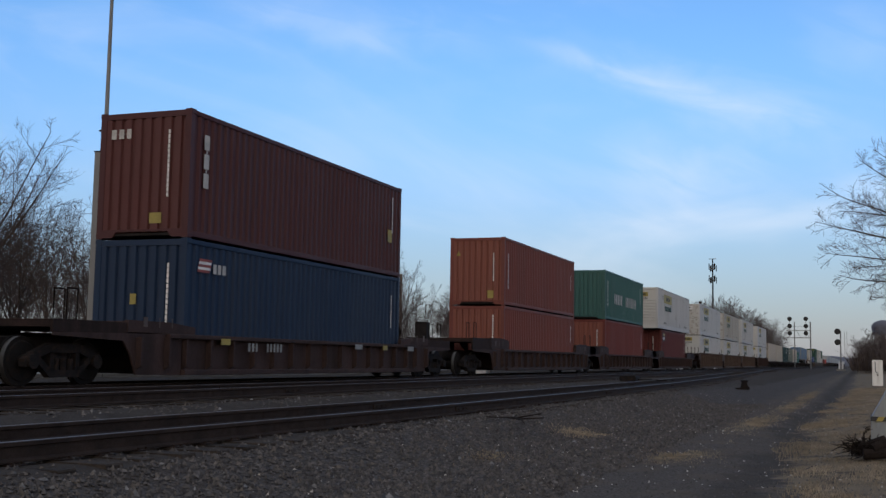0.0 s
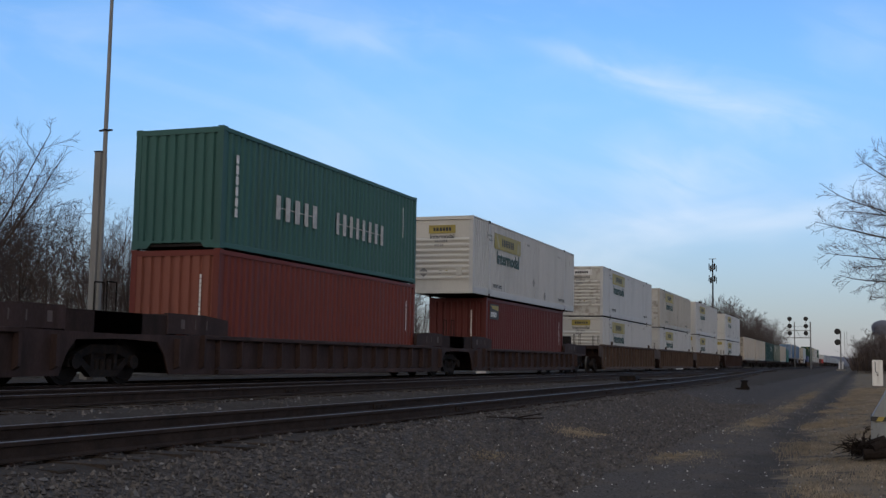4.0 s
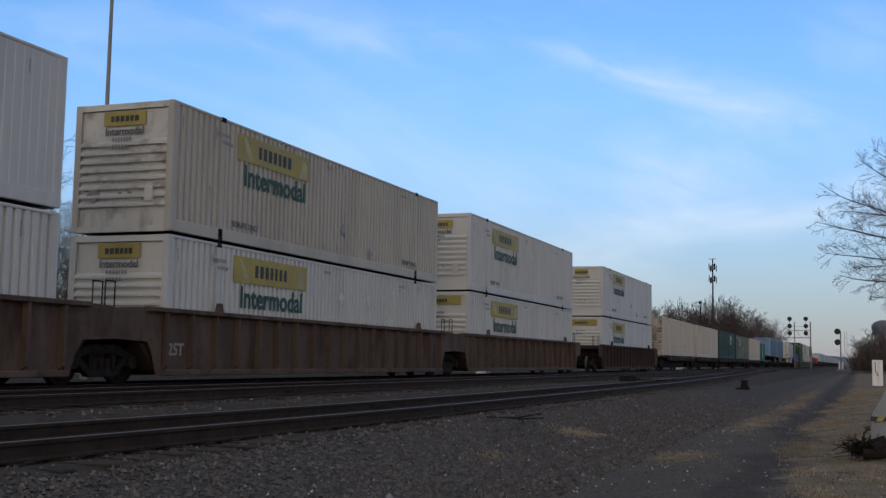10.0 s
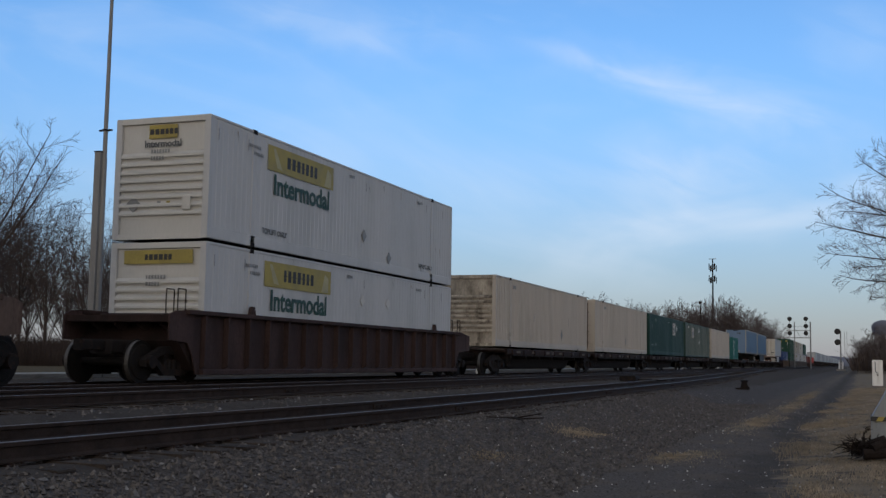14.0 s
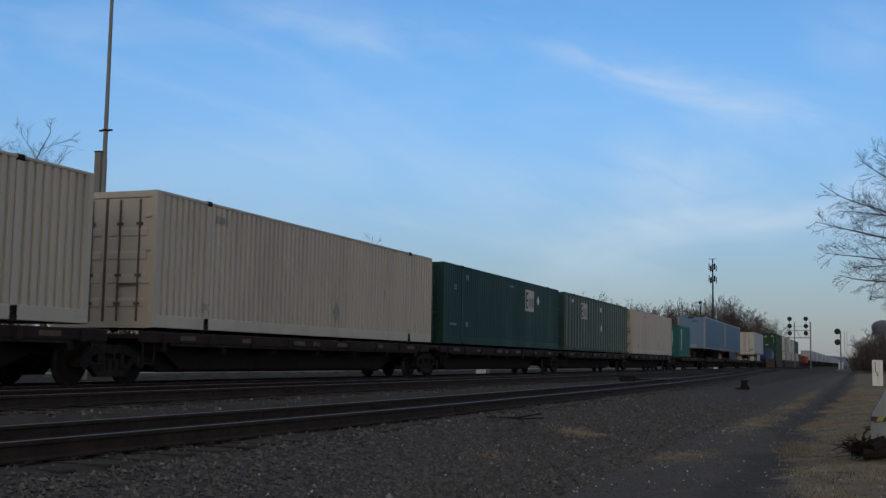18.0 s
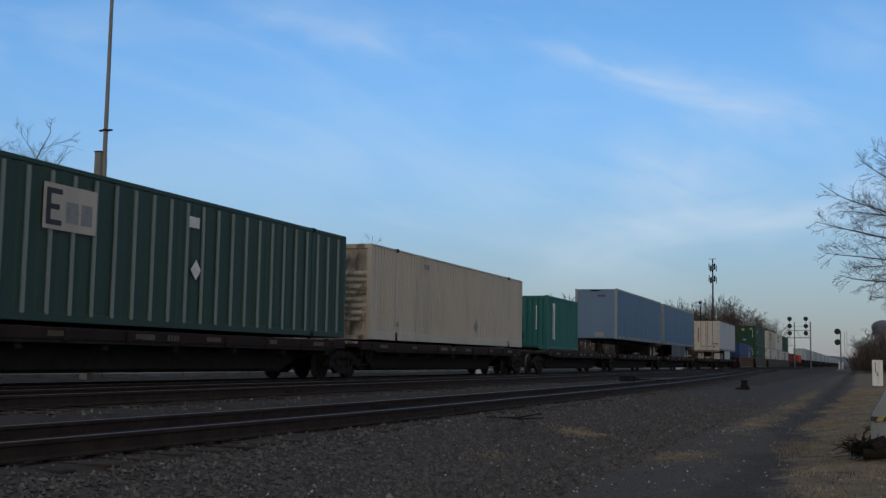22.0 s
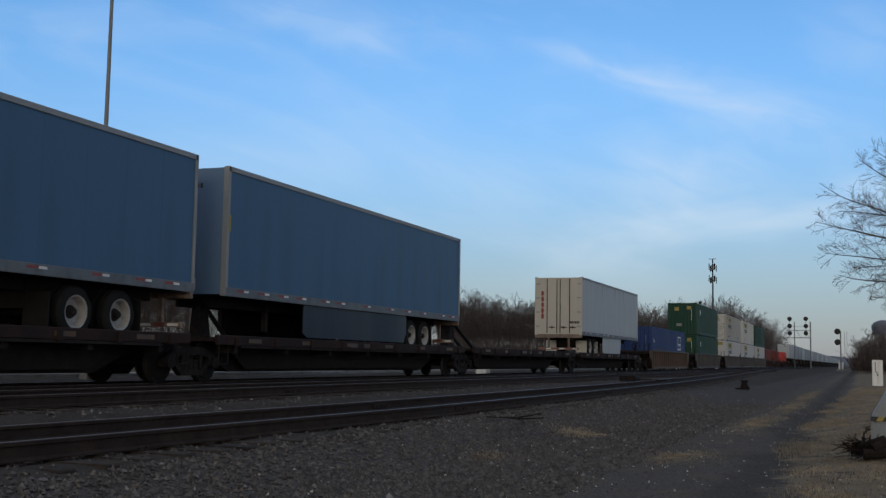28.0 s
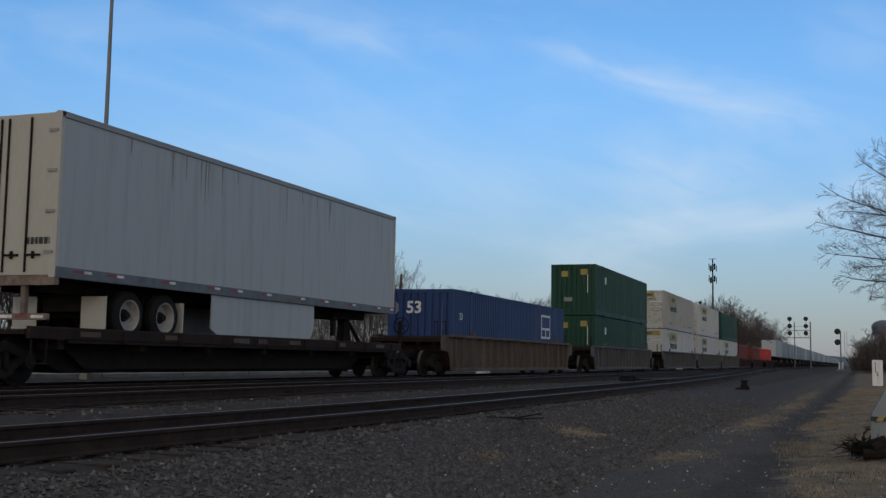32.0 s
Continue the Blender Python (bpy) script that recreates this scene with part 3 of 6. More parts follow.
def emblem_e(w, h, k):
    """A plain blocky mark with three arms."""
    return [(0, 0), (w, 0), (w, k), (k * 1.2, k), (k * 1.2, (h - k) / 2), (w * 0.85, (h - k) / 2), (w * 0.85, (h + k) / 2), (k * 1.2, (h + k) / 2), (k * 1.2, h - k), (w, h - k), (w, h), (0, h)]


def oblong(w, h):
    return [(0, 0), (w, 0), (w, h), (0, h)]


def corrugated(L, H, pitch, depth, zb, zt, W, folds, gaps=()):
    """One side wall swept up z: its outer face folded along y."""
    def build(s):
        pts, y = [], -L / 2
        while y < L / 2 - 1e-6:
            for a, d in folds:
                yy = y + a * pitch
                if yy < L / 2:
                    flat = any(g0 < yy < g1 for g0, g1 in gaps)
                    pts.append((-(0 if flat else d) * depth, yy))
            y += pitch
        pts.append((0, L / 2))
        s.prism(pts + [(-depth - 0.02, L / 2), (-depth - 0.02, -L / 2)], zb, zt, "z")
    return build


def container(style, L, W, H, side, end, label, seed=0, end_style="", rail_mat=None):
    """A steel box: folded side walls, posts, rails, castings, ends and roof. Its base stands at z = 0."""
    c = thing("shipping_container", label, "shipping container", "containers on the train")
    rail_mat = rail_mat or side
    h = L / 2
    if style == "iso":
        pitch, depth, zb, zt, posts = 0.278, 0.048, 0.16, H - 0.12, (-h, h)
    elif style == "ribbed":
        pitch, depth, zb, zt, posts = 0.545, 0.016, 0.20, H - 0.11, (-6.06, 6.06)
    else:
        pitch, depth, zb, zt, posts = 0.226, 0.009, 0.30, H - 0.075, (-6.06, 6.06)
    if style == "dom":
        pitch, depth, zb, zt, posts = 0.226, 0.055, 0.30, H - 0.075, (-6.06, 6.06)
    key = (style, L, W, H)
    wall = shared(("side_wall",) + key, corrugated(L - 0.24, H, pitch, depth, zb, zt, W, ((0.0, 0), (0.30, 0), (0.46, 1), (0.80, 1)) if style == "iso" else ((0.0, 0), (0.52, 0), (0.57, 1), (0.93, 1))))
    for s in (1, -1):
        part("side_wall", wall, side, c, at=pose(s * (W / 2 - 0.012), 0, 0, 0, 0, 0 if s > 0 else 180))
        part("top_rail", shared(("top_rail",) + key, lambda q: q.box(-0.07, 0, -h + 0.1, h - 0.1, zt, H - 0.01, 0.012)), rail_mat, c, at=(W / 2 if s > 0 else -W / 2 + 0.07, 0, 0))
        part("bottom_rail", shared(("bottom_rail",) + key, lambda q: q.box(-0.08, 0, -h + 0.1, h - 0.1, 0.03, zb, 0.012)), rail_mat, c, at=(W / 2 if s > 0 else -W / 2 + 0.08, 0, 0))
    roof = shared(("roof_panel",) + key, lambda q: q.box(-W / 2 + 0.07, W / 2 - 0.07, -h + 0.08, h - 0.08, H - 0.06, H - 0.022))
    part("roof_panel", roof, side, c)
    part("floor_panel", shared(("floor_panel",) + key, lambda q: q.box(-W / 2 + 0.08, W / 2 - 0.08, -h + 0.05, h - 0.05, 0.06, 0.12)), M_DARK, c)
    for a in (-h, h):
        for s in (-1, 1):
            x0, x1 = (W / 2 - 0.16, W / 2 - 0.002) if s > 0 else (-W / 2 + 0.002, -W / 2 + 0.16)
            y0, y1 = (a, a + 0.14) if a < 0 else (a - 0.14, a)
            part("corner_post", shared(("corner_post", s, a) + key, lambda q: q.box(x0, x1, y0, y1, 0.1 if style == "iso" else 0.03, H - (0.1 if style == "iso" else 0.01), 0.015)), rail_mat, c)
    # lifting castings, at the corners or at the 40 ft posts of the longer boxes
    cast = shared("corner_casting", lambda q: q.box(-0.085, 0.085, -0.09, 0.09, -0.06, 0.06, 0.012))
    for a in posts:
        for s in (-1, 1):
            yy = a + (0.088 if a < 0 else -0.088) * (1 if style == "iso" else 0)
            xx = s * (W / 2 - 0.078)
            part("twist_lock", shared("twist_lock", lambda q: q.disc((0, 0, 0), 0.05, 0.05, "z", 8)), M_IRON, c, at=(xx, yy, -0.02))
            for zz in (0.06, H - 0.052):
                part("corner_casting", cast, M_IRON if style != "iso" else rail_mat, c, at=(xx, yy, zz))
            if style != "iso":
                part("lift_post", shared(("lift_post",) + key, lambda q: q.box(-0.02, 0.0, -0.09, 0.09, 0.1, H - 0.1, 0.004)), rail_mat, c, at=(s * W / 2 if s > 0 else s * W / 2 + 0.02, yy, 0))
    # ends
    w2 = W / 2 - 0.15
    for a in (-1, 1):
        if end_style == "doors":
            def build(q):
                for k in (-1, 1):
                    q.box(min(k * 0.006, k * w2), max(k * 0.006, k * w2), 0.03, 0.07, 0.14, H - 0.16, 0.008)
        elif end_style == "bars":
            def build(q):
                q.box(-w2, w2, 0.065, 0.10, 0.14, H - 0.16)
            def bar(q):
                q.prism([(0.068, -0.025), (0.0, -0.035), (0.0, 0.02), (0.068, 0.10)], -w2, w2, "x")
        else:
            def build(q):
                n = max(4, int(round(2 * w2 / 0.27)))
                p, step = [], 2 * w2 / n
                for i in range(n):
                    for u, d in ((0.0, 0), (0.52, 0), (0.62, 1), (0.90, 1)):
                        p.append((-w2 + (i + u) * step, 0.015 + d * 0.055))
                p.append((w2, 0.02))
                q.prism(p + [(w2, 0.09), (-w2, 0.09)], 0.14, H - 0.14, "z")
        panel = part("end_wall", shared(("end_wall", end_style) + key, build), end, c, at=pose(0, a * h, 0, 0, 0, 0 if a < 0 else 180))
        if end_style == "bars" and a < 0:
            nb = 8
            for i in range(nb):
                part("end_bar", shared(("end_bar",) + key, bar), end, panel, at=(0, 0, 0.62 + i * (H - 1.35) / nb))
        if end_style == "doors" and a < 0:
            for k in (-0.86, -0.36, 0.36, 0.86):
                part("lock_rod", shared(("lock_rod", H), lambda q: q.tube((0, 0.01, 0.16), (0, 0.01, H - 0.2), 0.022)), M_DOORIRON, panel, "rusty door lock rod", (k, 0, 0))
                part("rod_bracket", shared("rod_bracket", lambda q: q.box(-0.07, 0.07, -0.015, 0.03, 0.5, 0.56, 0.006).box(-0.07, 0.07, -0.015, 0.03, 1.1, 1.16, 0.006).box(-0.07, 0.07, -0.015, 0.03, 2.2, 2.26, 0.006)), M_DOORIRON, panel, at=(k, 0, 0))
            for k in (-1, 1):
                for z in (0.55, 1.05, 1.55, 2.05):
                    part("door_rib", shared(("door_rib", w2), lambda q: q.prism([(0.032, -0.10), (0.012, -0.07), (0.012, 0.05), (0.032, 0.12)], -w2 / 2 + 0.1, w2 / 2 - 0.1, "x")), end, panel, at=(k * w2 / 2, 0, z))
            part("door_seam", shared(("door_seam", H), lambda q: q.box(-0.03, 0.03, 0.018, 0.034, 0.14, H - 0.16)), M_DOORIRON, panel, "dark rubber door seal")
            for k in (-0.6, 0.6):
                part("door_handle", shared("door_handle", lambda q: q.box(-0.24, 0.24, -0.02, 0.02, 0.92, 0.96, 0.006)), M_DOORIRON, panel, at=(k, 0, 0))
            for k in (-1, 1):
                for z in (0.4, 1.0, 1.7, 2.4):
                    part("hinge", shared("door_hinge", lambda q: q.box(-0.09, 0.09, -0.012, 0.03, -0.04, 0.04, 0.006)), rail_mat, panel, at=(k * (w2 - 0.05), 0, z))
        part("end_sill", shared(("end_sill",) + key, lambda q: q.prism([(-w2, 0.02), (-0.80, 0.02), (-0.68, 0.15), (0.68, 0.15), (0.80, 0.02), (w2, 0.02), (w2, 0.20), (-w2, 0.20)], 0.0, 0.09) if style == "iso" else q.box(-w2, w2, 0.0, 0.09, 0.02, 0.15)), rail_mat if end_style != "bars" else end, c, at=pose(0, a * h, 0, 0, 0, 0 if a < 0 else 180))
        part("end_header", shared(("end_header",) + key, lambda q: q.box(-w2, w2, 0.0, 0.09, H - 0.15, H - 0.015)), rail_mat if end_style != "bars" else end, c, at=pose(0, a * h, 0, 0, 0, 0 if a < 0 else 180))
    return c


def gold_panel(c, L, H, seed, end_panel=1):
    """Gold panel with plain dark shapes above the green word, on the near side and the front."""
    W = 2.59
    x = W / 2 + 0.004
    p = part("sign_panel", Shape().box(0, 0.004, -1.85, 1.85, -0.32, 0.32), M_MARKY, c, "gold sign panel", (x, -L / 2 + 4.5, H - 0.54))
    bars(p, word(7, 0.30, 0.34, 0.50, seed), M_MARKK, 0.005, -0.85, -0.15)
    part("emblem", Shape().prism([(0, -0.28), (0.42, -0.28), (0.42, 0.1), (0.2, 0.22)], 0, 0.003, "x"), M_DUSTYGOLD, p, at=(0.005, 1.28, 0))
    part("emblem", Shape().prism([(0, 0.25), (0.22, -0.22), (0.5, -0.25), (0.12, 0.26)], 0, 0.003, "x"), M_DUSTYGOLD, p, at=(0.005, -1.6, 0))
    part("lettering", lettering("Intermodal", 0.72), M_MARKG, c, "dark green lettering", pose(x, -L / 2 + 4.56, H - 1.22))
    for a in (0.35, 1.7, 8.6, L - 2.6, L - 1.0):
        part("rub_mark", Shape().box(0, 0.004, -0.012, 0.012, -0.14, 0.14), M_MARKGREY, c, at=(x, -L / 2 + a, H - 0.42))
    for a, z in ((10.4, 0.5), (8.5, 1.0)):
        part("placard_holder", Shape().prism([(0, -0.19), (0.17, 0), (0, 0.19), (-0.17, 0)], 0, 0.012, "x"), M_MARKGREY if seed % 2 else M_CREAM_LIT, c, at=(x, -L / 2 + a, z if seed % 2 else H - 0.9))
    for a, z, n in ((1.75, 0.45, 7), (1.95, 0.62, 6), (7.4, 0.30, 5), (L - 3.4, 0.34, 6)):
        bars(c, word(n, 0.085, 0.4, 0.6, seed + n), M_MARKGREY, x, -L / 2 + a, H - z)
    r = random.Random(seed * 7)
    for i in range(7):
        part("scuff", plate([(0, 0), (0.05, 0.02), (0.09, r.uniform(-0.1, -0.3)), (0.03, -0.05)], "x"), M_DIRTY if i % 2 else M_MARKGREY, c, at=(x, r.uniform(-L / 2 + 0.4, L / 2 - 0.5), r.choice((H - 0.2, H - 0.4, 0.5, 1.2))))
    for a in (-L / 2 + 3.1, L / 2 - 2.6):
        part("lettering", lettering("TOPLIFT ONLY", 0.19), M_SMALLTEXT, c, "small dark lettering", (x, a, 0.47))
    if end_panel:
        e = part("sign_panel", Shape().box(-0.55 * end_panel, 0.55 * end_panel, -0.006, 0, -0.15, 0.17), M_MARKW if seed == 20 else M_MARKY, c, "white sign panel" if seed == 20 else "gold sign panel", (0.0, -L / 2 + 0.022, H - 0.36))
        bars(e, word(6, 0.13, 0.25, 0.75, seed), M_MARKK, -0.36, -0.007, -0.06, "y")
    if end_panel < 1.5:
        part("lettering", lettering("Intermodal", 0.23), M_SMALLTEXT, c, "small dark lettering", pose(0.0, -L / 2 + 0.024, H - 0.64, 0, 0, -90))
    for i, z in enumerate((0.86, 1.02)):
        bars(c, word(7 - 2 * i, 0.09, 0.3, 0.6, seed + 7 + i), M_MARKGREY, -0.30, -L / 2 + 0.0, H - z, "y")
    part("placard_holder", Shape().prism([(0, -0.2), (0.2, 0), (0, 0.2), (-0.2, 0)], -0.014, 0, "y"), M_MARKGREY, c, at=(-0.75, -L / 2 + 0.03, 0.85))
    part("document_box", Shape().box(-0.1, 0.1, -0.05, 0, -0.16, 0.16), M_CREAM_LIT, c, at=(0.72, -L / 2 + 0.03, 0.85))
    for a in (0.25, 0.0):
        part("door_sticker", Shape().box(-0.05, 0.05, -0.003, 0, -0.06, 0.06), M_MARKY if a else M_MARKGREY, c, at=(a - 0.05, -L / 2 + 0.028, 0.85))


def well_car(y, half, off, mat, label, ztop=1.6, raised=0.0, trucks=(1, 1), z_low=0.18):
    """A container well: deep ribbed sides, end decks over the trucks. half: half length of the well; off: centre to truck, front and back."""
    car = thing("well_car", label, "well car", "well cars of the train")
    CARS.append(car)
    ride(car, y)
    fo, bo = off
    for s in (1, -1):
        side = Shape()
        x0, x1 = (1.31, 1.345) if s > 0 else (-1.345, -1.31)
        side.box(x0, x1, -half, half, z_low + 0.05, ztop - 0.05)
        sill = part("side_plate", side, mat, car, "weathered side plate")
        xa, xb = (1.33, 1.50) if s > 0 else (-1.50, -1.33)
        part("top_chord", Shape().box(xa, xb, -half - 0.6, half + 0.6, ztop - 0.10, ztop, 0.015), mat, car)
        part("bottom_chord", Shape().box(xa - 0.02 * s, xb, -half, half, z_low, z_low + 0.12, 0.015), mat, car)
        n = int(round(2 * half / 0.98))
        rib = shared(("rib", ztop, z_low), lambda q: q.prism([(0, z_low + 0.12), (0.135, z_low + 0.2), (0.135, ztop - 0.1), (0, ztop - 0.1)], -0.04, 0.04))
        for i in range(n + 1):
            yy = -half + 0.1 + (2 * half - 0.2) * i / n
            part("rib", rib, mat, car, at=pose(s * 1.345, yy, 0, 0, 0, 0 if s > 0 else 180))
        if not raised:
            for a in (-6.15, 6.15):
                part("guide_post", Shape().prism([(-0.12, ztop), (0.12, ztop), (0.05, ztop + 0.2), (-0.05, ztop + 0.2)], -0.05, 0.05, "x"), mat, car, at=(s * 1.42, a, 0))
    for i in range(5):
        yy = -half + 0.5 + (2 * half - 1.0) * i / 4
        part("cross_member", Shape().box(-1.36, 1.36, -0.2, 0.2, z_low, 0.29), M_DARK, car, at=(0, yy, 0))
    for d, o, tr in ((-1, fo, trucks[0]), (1, bo, trucks[1])):
        floor_z = raised - 0.06 if raised else ztop - 0.14
        end = part("end_deck", Shape().box(-1.33, 1.33, min(d * half, d * (o + 0.7)), max(d * half, d * (o + 0.7)), floor_z - 0.14, floor_z, 0.02), M_FLAT, car)
        part("bulkhead", Shape().prism([(d * half, z_low + 0.1), (d * (half + 0.12), z_low + 0.1), (d * (half + 0.75), 0.92), (d * half, ztop - 0.05)], -1.30, 1.30, "x"), M_FLAT, car)
        for a in (-0.9, -0.3, 0.3, 0.9):
            part("stiffener", Shape().prism([(d * half, floor_z - 0.12), (d * (half + 0.82), floor_z - 0.12), (d * (half + 0.82), floor_z - 0.2), (d * half, 0.9)], -0.03, 0.03, "x"), mat, car, at=(a, 0, 0))
        for s in (-1, 1):
            # side plate that tapers from the well down to the truck
            drop = 0.06 if raised else 0.12
            p = [(d * half, z_low), (d * max(half + 0.15, o - 1.75), z_low + 0.02), (d * max(half + 0.3, o - 1.55), 0.62), (d * max(half + 0.5, o - 1.3), 0.88), (d * (o + 0.75), 0.94), (d * (o + 0.75), ztop - drop), (d * min(o + 0.5, half + 1.0), ztop - drop * 0.25), (d * half, ztop if not raised else ztop + 0.02)]
            part("end_side_plate", Shape().prism(p, -0.02, 0.02, "x"), mat, car, at=(s * 1.37, 0, 0))
            n = int(round((o - 1.7 - half) / 0.98))
            for i in range(n):
                part("rib", rib, mat, car, at=pose(s * 1.385, d * (half + 0.6 + i * 0.98), 0, 0, 0, 0 if s > 0 else 180))
            if raised:
                part("end_fascia", Shape().box(-0.03, 0.03, min(d * (half + 1.9), d * (o + 0.75)), max(d * (half + 1.9), d * (o + 0.75)), 1.0, raised - 0.05, 0.01), M_FLAT, car, at=(s * 1.335, 0, 0))
                for a, w in ((0.4, 0.03), (0.85, 0.03), (1.4, 0.14)):
                    part("stencil_mark", Shape().box(0, 0.004, 0, w, 0, 0.2), M_SILLMARK, car, at=(s * 1.39 - (0.004 if s < 0 else 0), d * (half + a), ztop + 0.12))
                part("end_riser", Shape().prism([(d * (half - 0.5), ztop), (d * (half + 1.9), ztop), (d * (half + 1.9), raised), (d * (half + 0.5), raised), (d * (half - 0.5), raised - 0.08)], -0.05, 0.05, "x"), mat, car, at=(s * 1.34, 0, 0))
        if raised:
            part("end_platform", Shape().box(-1.3, 1.3, min(d * (half + 0.3), d * (half + 1.9)), max(d * (half + 0.3), d * (half + 1.9)), raised - 0.10, raised - 0.02, 0.01), mat, car)
        part("draft_sill", Shape().box(-0.28, 0.28, min(d * (half + 0.4), d * (o + 1.2)), max(d * (half + 0.4), d * (o + 1.2)), 0.62, 0.92, 0.03), M_DARK, car)
        if tr:
            truck(car, d * o, y < 480)
            # brake stand, grab irons and hand wheel on the coupled ends
            for a in (0.9, 1.2):
                part("grab_iron", Shape().tube((0, 0, 0), (0, 0, 0.6), 0.015).tube((0, 0, 0.6), (0, -0.3 * d, 0.6), 0.015).tube((0, -0.3 * d, 0.6), (0, -0.3 * d, 0.0), 0.015), M_IRON, car, at=(a, d * (o + 0.2), floor_z))
        if tr == 2:
            part("coupler", Shape().box(-0.12, 0.12, min(d * (o + 1.2), d * (o + 1.95)), max(d * (o + 1.2), d * (o + 1.95)), 0.68, 0.92, 0.03), M_IRON, car, "black knuckle coupler")
        if tr == 2 and d > 0:
            part("brake_wheel", Shape().disc((0, 0, 0), 0.28, 0.04, "y", 18).disc((0, 0, 0), 0.06, 0.10, "y", 8), M_IRON, car, at=(-0.7, d * (o + 0.5), 1.55))
            part("brake_housing", Shape().box(-0.22, 0.22, -0.14, 0.14, 1.25, 1.95, 0.03), M_DARK, car, "black hand brake housing", (0.35, d * (o + 0.62), 0))
            part("brake_stand", Shape().box(-0.06, 0.06, -0.06, 0.06, 1.05, 1.5), M_IRON, car, at=(-0.7, d * (o + 0.5), 0))
    return car


def spine_car(y0, y1, label, mat=None, trucks=(1, 1), seed=0):
    """A flat platform hung between two trucks at y0 and y1."""
    mat = mat or M_FLAT
    y, h = (y0 + y1) / 2, (y1 - y0) / 2
    car = thing("spine_car", label, "flat car", "flat cars of the train")
    ride(car, y)
    part("centre_sill", Shape().prism([(-h + 0.2, 0.66), (-h + 1.6, 0.60), (-h + 2.6, 0.22), (h - 2.6, 0.22), (h - 1.6, 0.60), (h - 0.2, 0.66), (h - 0.2, 0.94), (-h + 0.2, 0.94)], -0.42, 0.42, "x"), M_DARK, car)
    for s in (-1, 1):
        part("side_sill", Shape().box(-0.05, 0.05, -h + 0.55, h - 0.55, 0.86, 1.09, 0.015), mat, car, "grimy brown side sill", (s * 1.33, 0, 0))
        part("lower_flange", Shape().box(-0.09, 0.03, -h + 1.6, h - 1.6, 0.80, 0.86), M_DARK, car, at=(s * 1.33, 0, 0))
        for i in range(9):
            a = -h + 1.3 + (2 * h - 2.6) * i / 8
            part("stake_pocket", shared("stake_pocket", lambda q: q.box(-0.03, 0.03, -0.07, 0.07, 0.84, 1.06, 0.006)), mat, car, at=(s * 1.40, a, 0))
        part("side_skirt", Shape().prism([(-h + 2.2, 0.80), (-h + 3.0, 0.30), (h - 3.0, 0.30), (h - 2.2, 0.80)], -0.02, 0.02, "x"), M_DARK, car, at=(s * 0.62, 0, 0))
        for a in (-h + 0.8, h - 0.8):
            part("hitch_step", Shape().tube((0, -0.2, 0.85), (0, -0.2, 0.42), 0.018).tube((0, -0.2, 0.42), (0, 0.2, 0.42), 0.018).tube((0, 0.2, 0.42), (0, 0.2, 0.85), 0.018), M_IRON, car, at=(s * 1.36, a, 0))
    part("deck", Shape().box(-1.28, 1.28, -h + 0.5, h - 0.5, 0.94, 1.03), M_FLAT, car)
    for i in range(7):
        a = -h + 1.5 + (2 * h - 3) * i / 6
        part("cross_bearer", Shape().box(-1.28, 1.28, -0.08, 0.08, 0.68, 0.94), M_DARK, car, at=(0, a, 0))
    for i in range(6 if y < 480 else 0):
        part("reflector", shared("sill_reflector", lambda q: q.box(0, 0.004, -0.3, 0.3, -0.05, 0.05)), M_OLDGOLD, car, "faded yellow reflective strip", (1.384, -h + 2.2 + (2 * h - 4.4) * i / 5, 0.975))
    bars(car, word(4, 0.12, 0.3, 0.7, seed), M_SILLMARK, 1.385, -1.4, 0.91)
    bars(car, word(5, 0.12, 0.3, 0.7, seed + 1), M_SILLMARK, 1.385, -0.5, 0.91)
    for d, a, tr in ((-1, -h, trucks[0]), (1, h, trucks[1])):
        if tr:
            truck(car, a, y < 480)
        if tr == 2:
            part("coupler", Shape().box(-0.12, 0.12, min(a, a + d * 2.0), max(a, a + d * 2.0), 0.66, 0.90, 0.03), M_IRON, car, "black knuckle coupler")
        if tr == 2 and d > 0:
            wheel = Shape()
            for k in range(14):
                p, q = [(0.27 * math.cos(2 * math.pi * j / 14), 0, 0.27 * math.sin(2 * math.pi * j / 14)) for j in (k, k + 1)]
                wheel.tube(p, q, 0.018, 0.018, 5)
                if k % 3 == 0:
                    wheel.tube((0, 0, 0), p, 0.014, 0.014, 4)
            part("brake_wheel", wheel, M_IRON, car, "spoked iron hand brake wheel", (0.85, a + d * 0.72, 1.70))
            part("brake_stand", Shape().box(-0.05, 0.05, -0.05, 0.05, 0.9, 1.85), M_IRON, car, at=(0.85, a + d * 0.62, 0))
    return car


def put(c, y_front, L, z):
    return ride(c, y_front + L / 2, z)


ISO, DOM, WIDE = 12.19, 16.15, 2.59

# the car ahead, of which only the empty end deck shows
well_car(3.2, 6.4, (9.0, 9.75), M_WELLRED, "rusty brown well car with an empty end deck", 1.06, raised=1.45, trucks=(2, 2))

# maroon box on a navy one
well_car(26.9, 6.4, (9.75, 9.75), M_WELLRED, "rusty brown well car with worn white lettering", 1.06, raised=1.30, trucks=(2, 2))
bars(CARS[-1], word(3, 0.2, 0.4, 0.45, 2), M_MARKGREY, 1.506, -3.8, 0.72)
bars(CARS[-1], word(5, 0.2, 0.4, 0.45, 3), M_MARKGREY, 1.506, -2.9, 0.72)
for a, w in ((-5.0, 0.4), (2.2, 0.5), (4.2, 0.35), (6.2, 0.5)):
    part("patch", plate(oblong(w, 0.14), "x"), M_MARKY if w < 0.45 else M_MARKGREY, CARS[-1], at=(1.506, a, 0.86))
